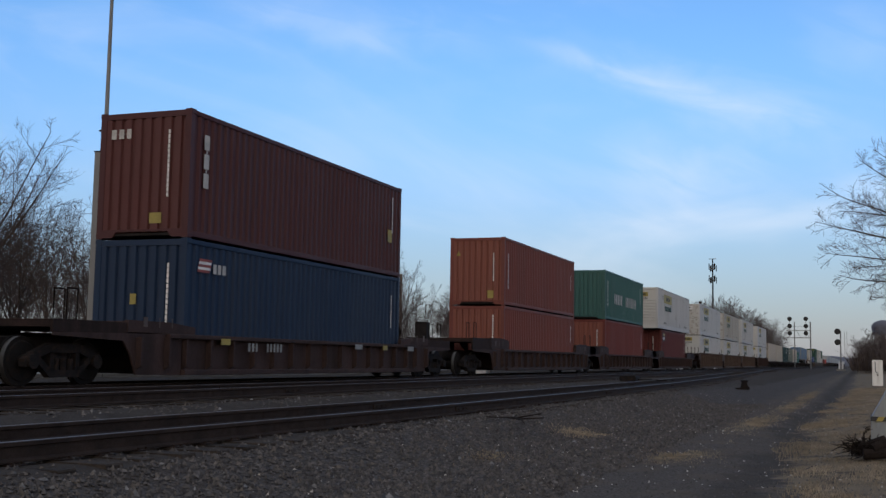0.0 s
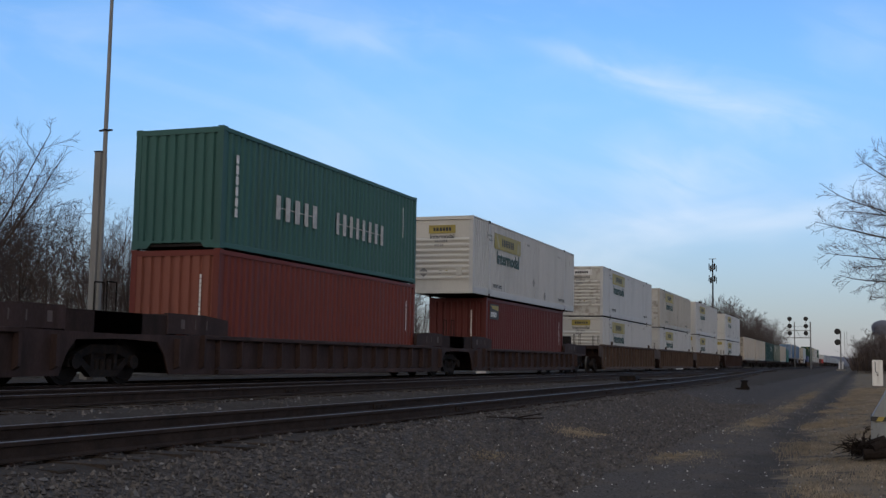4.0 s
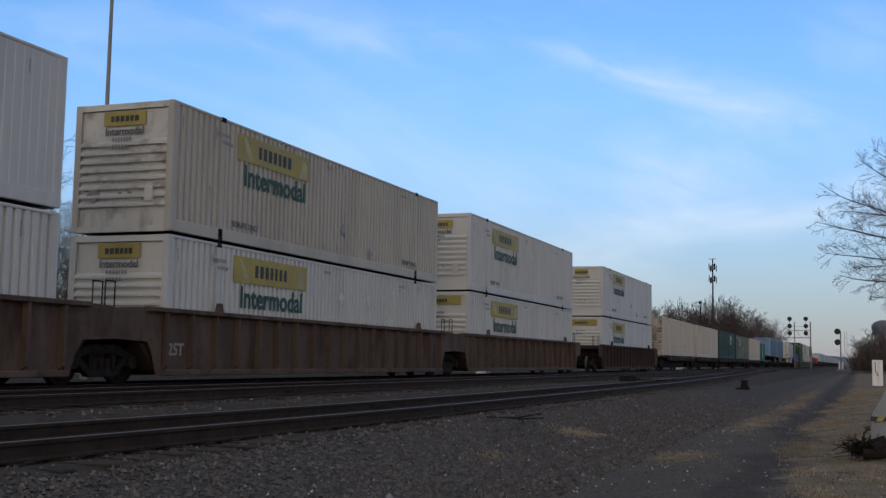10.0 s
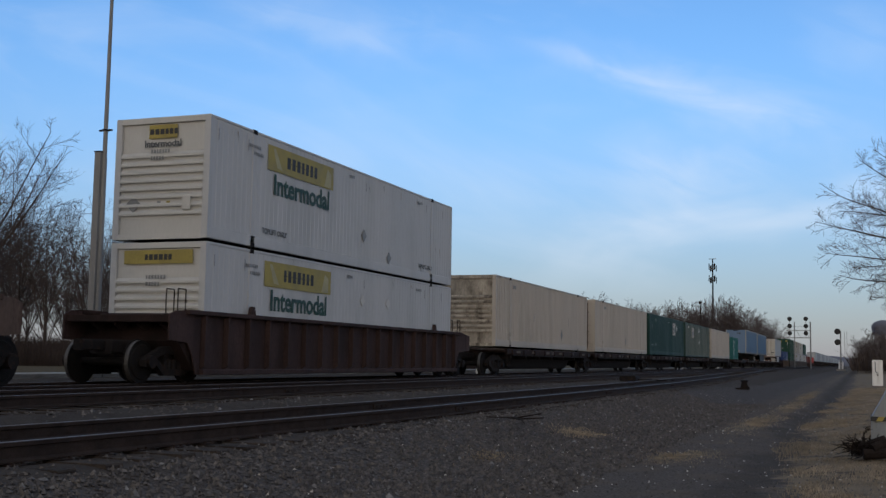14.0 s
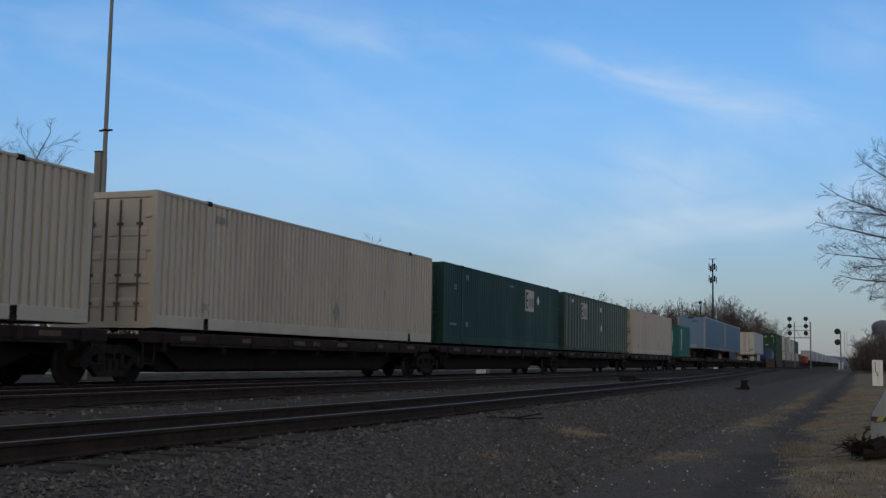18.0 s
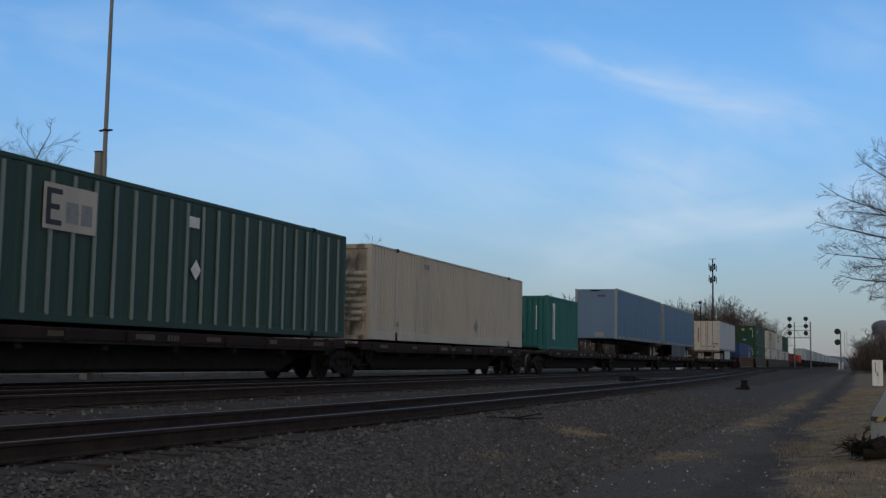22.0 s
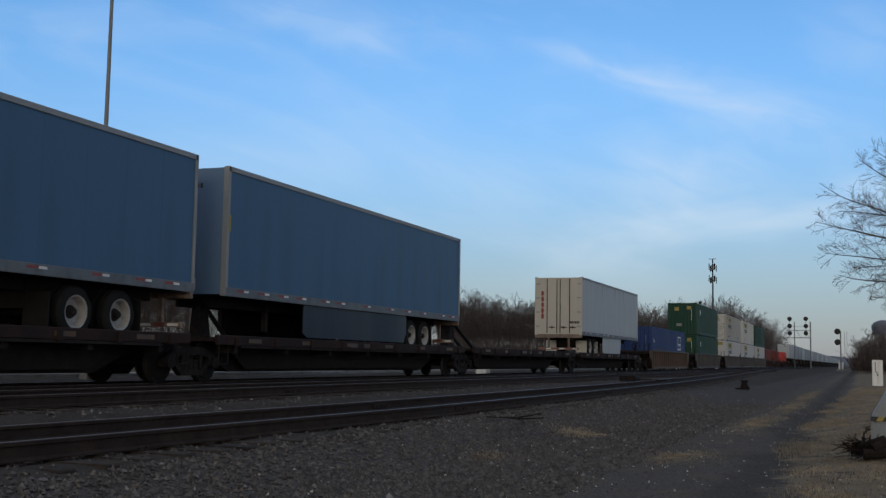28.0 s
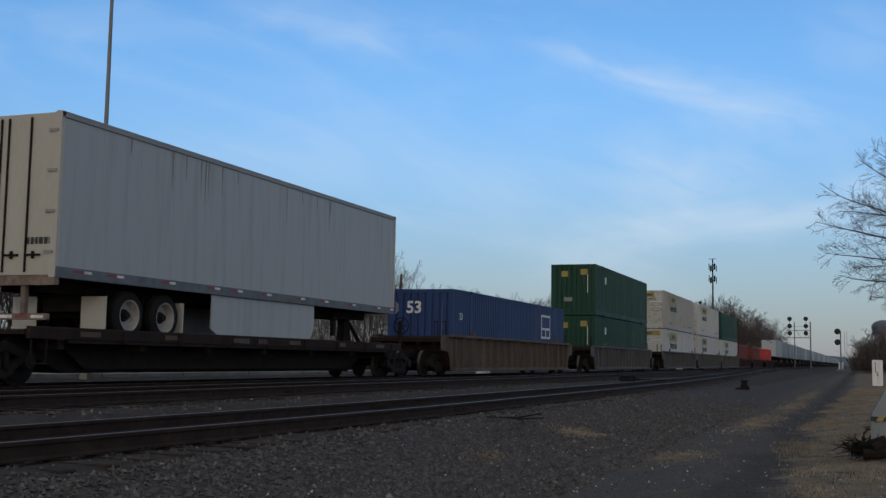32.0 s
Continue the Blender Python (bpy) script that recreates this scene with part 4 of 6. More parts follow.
c = put(container("iso", ISO, 2.44, 2.90, M_NAVY, M_NAVY, "navy blue corrugated shipping container in a well car"), 20.8, ISO, 0.30)
for i in range(5):
    part("flag_stripe", plate(oblong(0.5, 0.06), "x"), (M_MARKR, M_MARKW)[i % 2], c, at=(1.226, -ISO / 2 + 0.45 + 0.02 * i, 2.18 + 0.062 * i))
bars(c, word(3, 0.22, 0.3, 0.7, 4), M_MARKDULL, 1.226, -ISO / 2 + 1.1, 2.18, name="marking")
bars(c, column(12, 0.09, 6), M_MARKW, 0.72, -ISO / 2 + 0.012, 2.35, "y")
bars(c, column(9, 0.09, 3), M_MARKW, 1.226, ISO / 2 - 0.7, 2.3)
part("door_sticker", Shape().box(-0.08, 0.08, -0.004, 0, -0.12, 0.12), M_MARKY, c, at=(-0.15, -ISO / 2 + 0.012, 1.55))
c = put(container("iso", ISO, 2.44, 2.90, M_MAROON, M_MAROON_LIT, "maroon corrugated shipping container stacked on a navy one"), 20.8, ISO, 3.22)
bars(c, column(3, 0.34, 5), M_MARKDULL, 1.226, -ISO / 2 + 0.55, 2.4)
bars(c, word(3, 0.22, 0.35, 0.55, 6), M_MARKDULL, -0.92, -ISO / 2 + 0.01, 2.3, "y")
bars(c, column(14, 0.085, 8), M_MARKW, 0.62, -ISO / 2 + 0.012, 2.45, "y")
part("door_sticker", Shape().box(-0.16, 0.16, -0.004, 0, -0.12, 0.12), M_MARKY, c, at=(0.35, -ISO / 2 + 0.012, 0.45))
bars(c, column(10, 0.09, 9), M_MARKW, 1.226, ISO / 2 - 0.75, 2.5)
part("door_sticker", Shape().box(0, 0.004, -0.15, 0.15, -0.2, 0.2), M_MARKY, c, at=(1.226, ISO / 2 - 0.9, 1.25))

# three joined wells: orange pair, green on red, white on red
WELL_A = "rusty brown well car of an articulated set"
well_car(50.4, 6.4, (9.75, 9.93), M_WELLRED, WELL_A, 1.06, raised=1.50, trucks=(2, 0))
well_car(70.2, 6.4, (9.93, 9.93), M_WELLRED, WELL_A, 1.06, raised=1.50, trucks=(1, 0))
well_car(90.0, 6.4, (9.93, 9.75), M_WELLRED, WELL_A, 1.06, raised=1.50, trucks=(1, 2))
for z, hh, lab in ((0.30, 2.59, "orange-brown corrugated shipping container in a well car"), (2.92, 2.87, "orange-brown corrugated shipping container stacked on its twin")):
    c = put(container("iso", ISO, 2.44, hh, M_ORANGE_SHADED, M_ORANGE_LIT, lab), 44.3, ISO, z)
    bars(c, column(11, 0.085, 4 + int(z)), M_MARKW, 0.70, -ISO / 2 + 0.012, 2.2, "y")
    if z > 1:
        bars(c, column(7, 0.17, 12), M_MARKDULL, 1.226, -ISO / 2 + 0.45, 2.2)
        part("door_sticker", Shape().prism([(-0.1, -0.1), (0.1, -0.1), (0, 0.12)], -0.004, 0, "y"), M_MARKY, c, at=(-0.85, -ISO / 2 + 0.012, 2.2))
        part("door_sticker", Shape().box(-0.13, 0.13, -0.004, 0, -0.16, 0.16), M_MARKY, c, at=(0.6, -ISO / 2 + 0.012, 0.45))
    bars(c, column(8, 0.08, 14), M_MARKW, 1.226, ISO / 2 - 0.8, 2.1)
# its end takes the lit orange tone, brighter than the red side
c = put(container("iso", ISO, 2.44, 2.79, M_RED, M_ORANGE_LIT, "brick red corrugated shipping container in a well car"), 64.1, ISO, 0.30)
bars(c, column(9, 0.085, 15), M_MARKW, 1.226, ISO / 2 - 0.8, 2.2)
bars(c, column(9, 0.085, 16), M_MARKW, 0.7, -ISO / 2 + 0.012, 2.2, "y")
c = put(container("iso", ISO, 2.44, 2.90, M_SEA, M_SEA, "sea green corrugated shipping container stacked on a red one"), 64.1, ISO, 3.11)
bars(c, word(5, 0.62, 0.45, 0.36, 17), M_MARKDULL, 1.226, -ISO / 2 + 2.6, 1.0)
bars(c, word(8, 0.62, 0.42, 0.32, 18), M_MARKDULL, 1.226, -ISO / 2 + 6.1, 1.0)
bars(c, column(6, 0.2, 19), M_MARKW, 1.226, -ISO / 2 + 0.6, 2.3)
bars(c, column(9, 0.085, 19), M_MARKW, 1.226, ISO / 2 - 1.2, 2.4)
c = put(container("iso", ISO, 2.44, 2.79, M_DARKRED, M_DARKRED, "dark red corrugated shipping container in a well car"), 83.9, ISO, 0.30)
p = part("sign_panel", Shape().box(0, 0.004, 0, 1.15, 0, 0.62), M_MARKK, c, "black and yellow sign panel", (1.226, -ISO / 2 + 0.42, 1.95))
part("emblem", Shape().prism([(0.08, 0.5), (1.1, 0.5), (1.1, 0.3), (0.3, 0.38)], 0, 0.003, "x"), M_MARKY, p, at=(0.005, 0, 0.06))
bars(p, word(5, 0.2, 0.3, 0.5, 21), M_MARKW, 0.005, 0.12, 0.10)
bars(c, column(12, 0.085, 22), M_MARKW, 0.55, -ISO / 2 + 0.012, 2.3, "y")
bars(c, column(10, 0.085, 23), M_MARKW, 1.226, ISO / 2 - 0.8, 2.2)
c = put(container("dom", DOM, WIDE, 3.04, M_WHITE, M_CREAM_LIT, "white ribbed freight container overhanging a red one", end_style="bars"), 81.95, DOM, 3.13)
gold_panel(c, DOM, 2.87, 1)

# three joined ochre wells and one red, all with white pairs
WELL_B = "weathered ochre well car of an articulated set"
well_car(113.1, 8.3, (8.75, 9.8), M_WELLYELLOW, WELL_B, trucks=(2, 0))
well_car(132.7, 8.3, (9.8, 9.85), M_WELLYELLOW, WELL_B, trucks=(1, 0))
for i in (-1, -2):
    part("lettering", lettering("25T", 0.36), M_MARKGREY, CARS[i], at=pose(1.347, -7.72, 0.72))
well_car(152.4, 8.3, (9.85, 8.75), M_WELLYELLOW, WELL_B, trucks=(1, 2))
well_car(175.8, 8.3, (8.75, 9.2), M_WELLRED, "rusty brown single well car", trucks=(2, 2))
for i, (y, top, topend, ep) in enumerate(((105.05, M_WHITE, M_GRIMY, 1.2), (124.65, M_DUSTY, M_GRIMY, 1.0), (144.3, M_WHITE, M_CREAM_LIT, 1.0), (167.75, M_WHITE, M_CREAM_LIT, 0.7))):
    c = put(container("dom" if i < 3 else "sheet", DOM, WIDE, 2.90, M_WHITE, M_CREAM_LIT, "white freight container with gold panel in a well", end_style="bars"), y, DOM, 0.31)
    gold_panel(c, DOM, 2.90, 11 + i, 1.7 if i in (2, 3) else 1.0)
    lab = "dusty beige freight container stacked on a white one" if i == 1 else "white freight container with gold panel, upper of two"
    c = put(container("dom" if i in (1, 2) else "sheet", DOM, WIDE, 2.97 if i == 2 else 2.90, top, topend, lab, end_style="bars"), y, DOM, 3.25)
    gold_panel(c, DOM, 2.90, 20 + i, ep)

# five joined flats with single boxes
FLAT = "grimy dark brown flat car of an articulated set"
AX = [190.0, 206.4, 223.7, 241.1, 258.6, 276.2]
for i in range(5):
    spine_car(AX[i], AX[i + 1], FLAT, trucks=(2 if i == 0 else 1, 2 if i == 4 else 0), seed=30 + i)
BOX_Z = 1.15
for i, (y, st, side, end, lab) in enumerate((
        (189.2, "dom", M_BEIGE, M_DIRTY, "beige ribbed freight container with soot-stained end"),
        (207.4, "dom", M_BEIGE, M_BEIGE, "beige ribbed freight container on a flat car"),
        (224.7, "sheet", M_GREEN, M_GREEN, "dark green ribbed freight container on a flat car"),
        (242.0, "ribbed", M_GREYGREEN, M_GREYGREEN, "faded green freight container with pale vertical ribs"),
        (259.95, "dom", M_BEIGE, M_DIRTY, "beige ribbed freight container with stained end"))):
    c = put(container(st, DOM, WIDE, 2.95, side, end, lab, end_style="doors" if i in (1, 2) else "bars"), y, DOM, BOX_Z)
    x = WIDE / 2 + 0.004
    if i in (0, 1, 4):
        part("placard_holder", Shape().prism([(0, -0.26), (0.2, 0), (0, 0.26), (-0.2, 0)], 0, 0.012, "x"), M_MARKGREY, c, at=(x, 2.6 - 0.8 * (i == 4) - 2 * (i == 1), 0.75))
        part("door_sticker", Shape().box(0, 0.003, -0.14, 0.14, -0.08, 0.08), M_DIRTY, c, at=(x, -DOM / 2 + 2.0, 0.55))
        bars(c, word(4, 0.16, 0.3, 0.6, 40 + i), M_MARKGREY, x, -DOM / 2 + 2.3 + 2 * (i == 4), 2.5)
        for a in (-0.3, 0.5):
            part("rub_mark", Shape().box(0, 0.004, -0.02, 0.02, -0.2, 0.2), M_MARKGREY, c, at=(x, a * 8, 1.4))
    elif i == 2:
        p = part("sign_panel", Shape().box(0, 0.004, 0, 1.4, 0, 0.95), M_BEIGE, c, "beige sign panel", (x, -DOM / 2 + 10.3, 1.65))
        bars(p, emblem_e(0.38, 0.72, 0.1), M_MARKK, 0.005, 0.1, 0.12)
        bars(p, word(2, 0.4, 0.2, 0.9, 44), M_MARKGREY, 0.005, 0.55, 0.2)
        part("placard_holder", Shape().prism([(0, -0.22), (0.2, 0), (0, 0.22), (-0.2, 0)], 0, 0.012, "x"), M_MARKW, c, at=(x, -DOM / 2 + 12.4, 2.2))
        part("placard_holder", Shape().prism([(0, -0.3), (0.3, 0), (0, 0.3), (-0.3, 0)], -0.014, 0, "y"), M_MARKW, c, at=(-0.2, -DOM / 2 + 0.03, 1.9))
        part("lettering", lettering("53", 0.26), M_MARKGREY, c, at=pose(x, -DOM / 2 + 1.2, 2.1))
        bars(c, word(9, 0.09, 0.4, 0.5, 45), M_MARKGREY, x, -DOM / 2 + 0.7, 0.7)
        bars(c, word(8, 0.08, 0.4, 0.5, 46), M_MARKGREY, x, -DOM / 2 + 8.0, 2.55)
        bars(c, word(2, 0.2, 0.4, 0.5, 47), M_MARKGREY, x, -DOM / 2 + 2.4, 2.45)
        bars(c, word(2, 0.18, 0.4, 0.5, 48), M_MARKGREY, x, -DOM / 2 + 2.4, 0.7)
        bars(c, word(6, 0.14, 0.3, 0.7, 49), M_MARKW, -0.9, -DOM / 2 + 0.02, 2.4, "y")
    else:
        a = 0.5
        while a < DOM - 0.4:
            part("stripe_rib", shared("stripe_rib", lambda q: q.box(0, 0.03, -0.045, 0.045, 0.16, 2.80, 0.008)), M_STRIPE, c, "pale vertical rib", (WIDE / 2 - 0.008, -DOM / 2 + a, 0))
            a += 0.63
        p = part("sign_panel", Shape().box(0, 0.006, 0, 1.5, 0, 0.85), M_BEIGE, c, "beige sign panel", (WIDE / 2 + 0.028, -DOM / 2 + 3.4, 1.72))
        bars(p, emblem_e(0.42, 0.68, 0.1), M_MARKK, 0.007, 0.08, 0.08)
        bars(p, word(2, 0.4, 0.2, 0.9, 50), M_MARKGREY, 0.007, 0.62, 0.15)
        part("placard_holder", Shape().prism([(0, -0.22), (0.2, 0), (0, 0.22), (-0.2, 0)], 0, 0.012, "x"), M_MARKW, c, at=(WIDE / 2 + 0.03, -DOM / 2 + 8.4, 1.35))
        bars(c, word(4, 0.14, 0.3, 0.6, 51), M_MARKW, WIDE / 2 + 0.025, -DOM / 2 + 1.4, 2.5)
        part("door_sticker", Shape().box(0, 0.003, -0.2, 0.2, -0.12, 0.12), M_MARKW, c, at=(WIDE / 2 + 0.024, -DOM / 2 + 8.3, 2.4))

# flats with a short teal box, trailers and empty decks
BX = [279.8, 296.2, 313.0, 331.1, 348.3, 366.4]
for i in range(5):
    car = spine_car(BX[i], BX[i + 1], "grimy brown flat car with an empty deck" if i == 3 else "grimy brown flat car carrying a trailer" if i else "grimy brown flat car, half empty", trucks=(2 if i == 0 else 1, 2 if i == 4 else 0), seed=60 + i)
    if i == 3:
        empty = car
# raised trailer hitch on the empty deck
hitch = part("hitch_stand", Shape().prism([(-0.35, 1.03), (0.35, 1.03), (0.2, 2.0), (-0.2, 2.0)], -0.2, 0.2, "x").box(-0.45, 0.45, -0.4, 0.3, 2.0, 2.12, 0.02).tube((-0.25, 0.1, 1.98), (-0.25, 2.5, 1.05), 0.07).tube((0.25, 0.1, 1.98), (0.25, 2.5, 1.05), 0.07), M_IRON, empty, "black raised trailer hitch stand", (0, -7.4, 0))
c = put(container("iso", 6.06, 2.44, 2.59, M_TEAL, M_TEAL, "short teal corrugated shipping container on a flat car"), 280.65, 6.06, 1.15)
p = part("sign_panel", Shape().box(0, 0.004, 0, 0.42, 0, 1.75), M_MARKW, c, "upright white sign panel", (1.226, -3.03 + 0.85, 0.5))
bars(p, column(8, 0.15, 60), M_MARKK, 0.005, 0.12, 1.5)
bars(c, column(10, 0.09, 61), M_MARKW, 0.62, -3.02, 2.1, "y")


def trailer(y_front, L, side, nose, label, tail_first=False, skirt=None, wheels=(12.0, 13.3), top=5.03, bottom=2.0, seed=0, simple=False):
    """A road trailer on a flat car: box, frame rail, running gear, landing legs and hitch."""
    tr = thing("semi_trailer", label, "semi-trailer", "trailers on the train")
    ride(tr, y_front + L / 2)
    h, w = L / 2, 1.295
    body = part("box_body", Shape().box(-w + 0.03, w - 0.03, -h + 0.04, h - 0.04, bottom + 0.14, top - 0.05), side, tr)
    n = int(L / 1.22)
    for s in (-1, 1):
        for i in range(n):
            a = -h + 0.05 + (L - 0.1) * i / n
            part("side_sheet", shared(("side_sheet", L, bottom, top), lambda q: q.box(-0.006, 0.006, 0.0015, (L - 0.1) / n - 0.0015, bottom + 0.2, top - 0.1, 0.002)), side, body, at=(s * (w - 0.02), a, 0))
        part("top_rail", Shape().box(-0.03, 0.03, -h, h, top - 0.12, top, 0.008), M_ALU, tr, "aluminium top rail", (s * (w - 0.02), 0, 0))
        part("base_rail", Shape().box(-0.03, 0.03, -h, h, bottom, bottom + 0.21, 0.008), side if simple else M_BASERAIL, tr, "base rail with reflective strips", (s * (w - 0.015), 0, 0))
    r = random.Random(seed)
    a = -h + 0.5
    while a < h - 0.6 and not simple:
        part("reflector", Shape().box(0, 0.004, 0, 0.3, 0, 0.05), M_MARKR, tr, at=(w + 0.017, a, bottom + 0.12))
        part("reflector", Shape().box(0, 0.004, 0, 0.22, 0, 0.05), M_MARKW, tr, at=(w + 0.017, a + 0.31, bottom + 0.12))
        a += r.choice((1.0, 1.4, 1.8))
    for d in (-1, 1):
        door = d < 0 if tail_first else d > 0
        e = part("end_panel", Shape().box(-w + 0.05, w - 0.05, -0.03, 0.03, bottom + 0.05, top - 0.03), nose, tr, at=(0, d * (h - 0.02), 0))
        for s in (-1, 1):
            part("corner_post", Shape().box(-0.07, 0.07, -0.05, 0.05, bottom, top, 0.02), M_ALU if not tail_first else nose, tr, at=(s * (w - 0.06), d * (h - 0.03), 0))
        if door and d < 0:
            for a in (-0.62, -0.08, 0.10, 0.62):
                part("lock_rod", Shape().tube((0, 0, bottom + 0.1), (0, 0, top - 0.1), 0.022), M_IRON, e, at=(a, -0.05, 0))
            for a in (-0.35, 0.3, 0.8):
                part("door_handle", Shape().box(-0.16, 0.16, -0.03, 0, -0.02, 0.02).box(-0.025, 0.025, -0.035, 0, -0.07, 0.07), M_IRON, e, at=(a, -0.04, bottom + 0.42))
            for z in (0.5, 1.3, 2.1, 2.9):
                for s in (-1, 1):
                    part("hinge", Shape().box(-0.1, 0.1, -0.03, 0, -0.03, 0.03), M_ALU, e, at=(s * 1.14, -0.03, bottom + z * 0.95))
            bars(e, column(5, 0.24, 70), M_MARKR, -0.95, -0.032, top - 0.75, "y")
            bars(e, word(6, 0.13, 0.2, 0.6, 71), M_MARKK, 0.62, -0.032, bottom + 0.62, "y")
        if d < 0 and not door:
            bars(e, word(5, 0.12, 0.3, 0.6, 73), M_MARKK, 0.1, -0.032, top - 0.5, "y")
            part("light_bar", Shape().box(-0.3, 0.3, -0.03, 0, -0.04, 0.04), M_IRON, e, at=(-0.05, -0.03, top - 0.12))
            part("glad_hand_box", Shape().box(-0.28, 0.28, -0.06, 0, -0.14, 0.14), M_ALU, e, at=(0.2, -0.03, bottom + 0.28))
            part("door_sticker", Shape().box(0, 0.003, -0.05, 0.05, -0.2, 0.2), M_MARKY, tr, at=(w + 0.01, -h + 0.08, top - 1.35))
        if door:
            part("rear_sill", Shape().box(-w, w, -0.06, 0.06, bottom - 0.14, bottom + 0.06, 0.01), M_PALERUST, tr, at=(0, d * (h - 0.06), 0))
            for s in (-0.55, 0.55):
                part("guard_post", Shape().box(-0.05, 0.05, -0.05, 0.05, bottom - 0.7, bottom - 0.1), M_PALERUST, tr, at=(s, d * (h - 0.1), 0))
            part("guard_bar", Shape().box(-1.1, 1.1, -0.05, 0.05, -0.06, 0.06, 0.01), M_PALERUST, tr, "striped rear guard bar", (0, d * (h - 0.1), bottom - 0.72))
            for i in range(6):
                part("reflector", Shape().box(-0.14, 0.14, -0.004, 0, -0.03, 0.03), (M_MARKR, M_MARKW)[i % 2], tr, at=(-0.9 + i * 0.36, d * (h - 0.1) - 0.051, bottom - 0.72))
    for s in (-0.4, 0.4):
        part("frame_rail", Shape().box(-0.06, 0.06, -h + 0.6, h - 0.4, bottom - 0.22, bottom + 0.05), M_DARK, tr, at=(s, 0, 0))
    part("floor_panel", Shape().box(-w + 0.05, w - 0.05, -h + 0.1, h - 0.1, bottom + 0.02, bottom + 0.15), M_DARK, tr)
    ax = [(-h + a) if not tail_first else (-h + L - a) for a in wheels]
    wz = 1.03 + 0.37
    for a in ax:
        part("axle", Shape().disc((0, 0, wz), 0.07, 2.1, "x", 10), M_DARK, tr, at=(0, a, 0))
        for s in (-1, 1):
            for k in (0.74, 1.06):
                wh = part("tyre", shared("trailer_tyre", lambda q: q.ring([(-0.09, 0.30), (-0.10, 0.46), (-0.07, 0.50), (0.07, 0.50), (0.11, 0.46), (0.12, 0.33), (0.10, 0.30)], 30)), M_TYRE, tr, "black rubber tyre", pose(s * k, a, wz, 0, 0, 0 if s > 0 else 180))
                if k > 1:
                    rim = part("rim", shared("trailer_rim", lambda q: q.ring([(0.125, 0.325), (0.115, 0.295), (-0.02, 0.245), (-0.03, 0.13), (-0.05, 0.13), (-0.04, 0.27), (0.08, 0.31)], 26)), M_RIM, wh, "dusty white dished steel rim", (0, 0, 0))
                    part("hub", shared("trailer_hub", lambda q: q.disc((-0.02, 0, 0), 0.14, 0.06, "x", 18, 0.12).disc((0.04, 0, 0), 0.085, 0.10, "x", 12, 0.07)), M_DARK, wh, at=(0, 0, 0))
    for a in (min(ax) - 0.72, max(ax) + 0.72):
        for s in (-0.85, 0.85):
            part("mud_flap", Shape().box(-0.3, 0.3, -0.01, 0.01, 1.10, 1.75), M_TYRE if not tail_first else M_CREAM_LIT, tr, at=(s, a, 0))
    part("suspension", Shape().box(-0.5, 0.5, min(ax) - 0.6, max(ax) + 0.6, 1.45, bottom - 0.05), M_DARK, tr)
    legs = -h + 3.0 if not tail_first else h - 3.0
    for s in (-0.65, 0.65):
        part("landing_leg", Shape().box(-0.06, 0.06, -0.07, 0.07, 1.25, bottom), M_DARK, tr, at=(s, legs, 0))
    pin = -h + 0.95 if not tail_first else h - 0.95
    part("hitch_stand", Shape().prism([(-0.25, 1.03), (0.35, 1.03), (0.12, bottom), (-0.12, bottom)], -0.12, 0.12, "x").tube((0, 0.1, bottom - 0.1), (0, 1.3, 1.05), 0.06).box(-0.45, 0.45, -0.35, 0.35, bottom - 0.07, bottom), M_IRON, tr, "steel trailer hitch stand", (0, pin, 0))
    if skirt:
        a, b, lo, mat = skirt
        for s in (-1, 1):
            part("side_skirt", Shape().prism([(-h + a, lo + 0.12), (-h + a + 0.25, lo), (-h + b - 0.2, lo), (-h + b, lo + 0.3), (-h + b, bottom), (-h + a, bottom)], -0.015, 0.015, "x"), mat, tr, "flat aerodynamic side skirt", (s * (w - 0.06), 0, 0))
    return tr


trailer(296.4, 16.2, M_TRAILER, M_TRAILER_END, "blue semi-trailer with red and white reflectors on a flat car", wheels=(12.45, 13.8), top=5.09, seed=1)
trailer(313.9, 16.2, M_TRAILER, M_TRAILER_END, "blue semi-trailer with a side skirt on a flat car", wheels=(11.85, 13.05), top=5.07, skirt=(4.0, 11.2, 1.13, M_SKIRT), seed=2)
van = trailer(349.5, 15.9, M_VAN, M_VANDOOR, "white semi-trailer riding tail first on a flat car", True, wheels=(13.45, 12.2), skirt=(5.4, 10.5, 1.10, M_VAN), top=5.12, seed=3)

r6 = random.Random(6)
for i in range(16):
    part("grime_run", Shape().prism([(-0.012, -r6.uniform(0.3, 1.1)), (0.012, -0.2), (r6.uniform(0.015, 0.03), 0), (-0.02, 0)], 0, 0.003, "x"), M_STREAK, van, at=(1.289, -7.95 + r6.choice((r6.uniform(3.3, 6.6), r6.uniform(0.4, 15.2))), 5.0))

# single wells: blue box, green pair, then joined white pairs
well_car(379.0, 8.3, (8.75, 8.75), M_WELLTAN, "weathered tan single well car", 1.5, trucks=(2, 2))
c = put(container("dom", DOM, WIDE, 2.90, M_BLUE, M_BLUE, "royal blue freight container marked 53 in a tan well", rail_mat=M_BLUE), 370.9, DOM, 0.29)
part("lettering", lettering("53", 0.62), M_MARKW, c, "white numerals", pose(-0.25, -DOM / 2 + 0.012, 2.2, 0, 0, -90))
part("lettering", lettering("53", 0.34), M_MARKW, c, at=pose(WIDE / 2 + 0.004, -DOM / 2 + 0.85, 1.9))
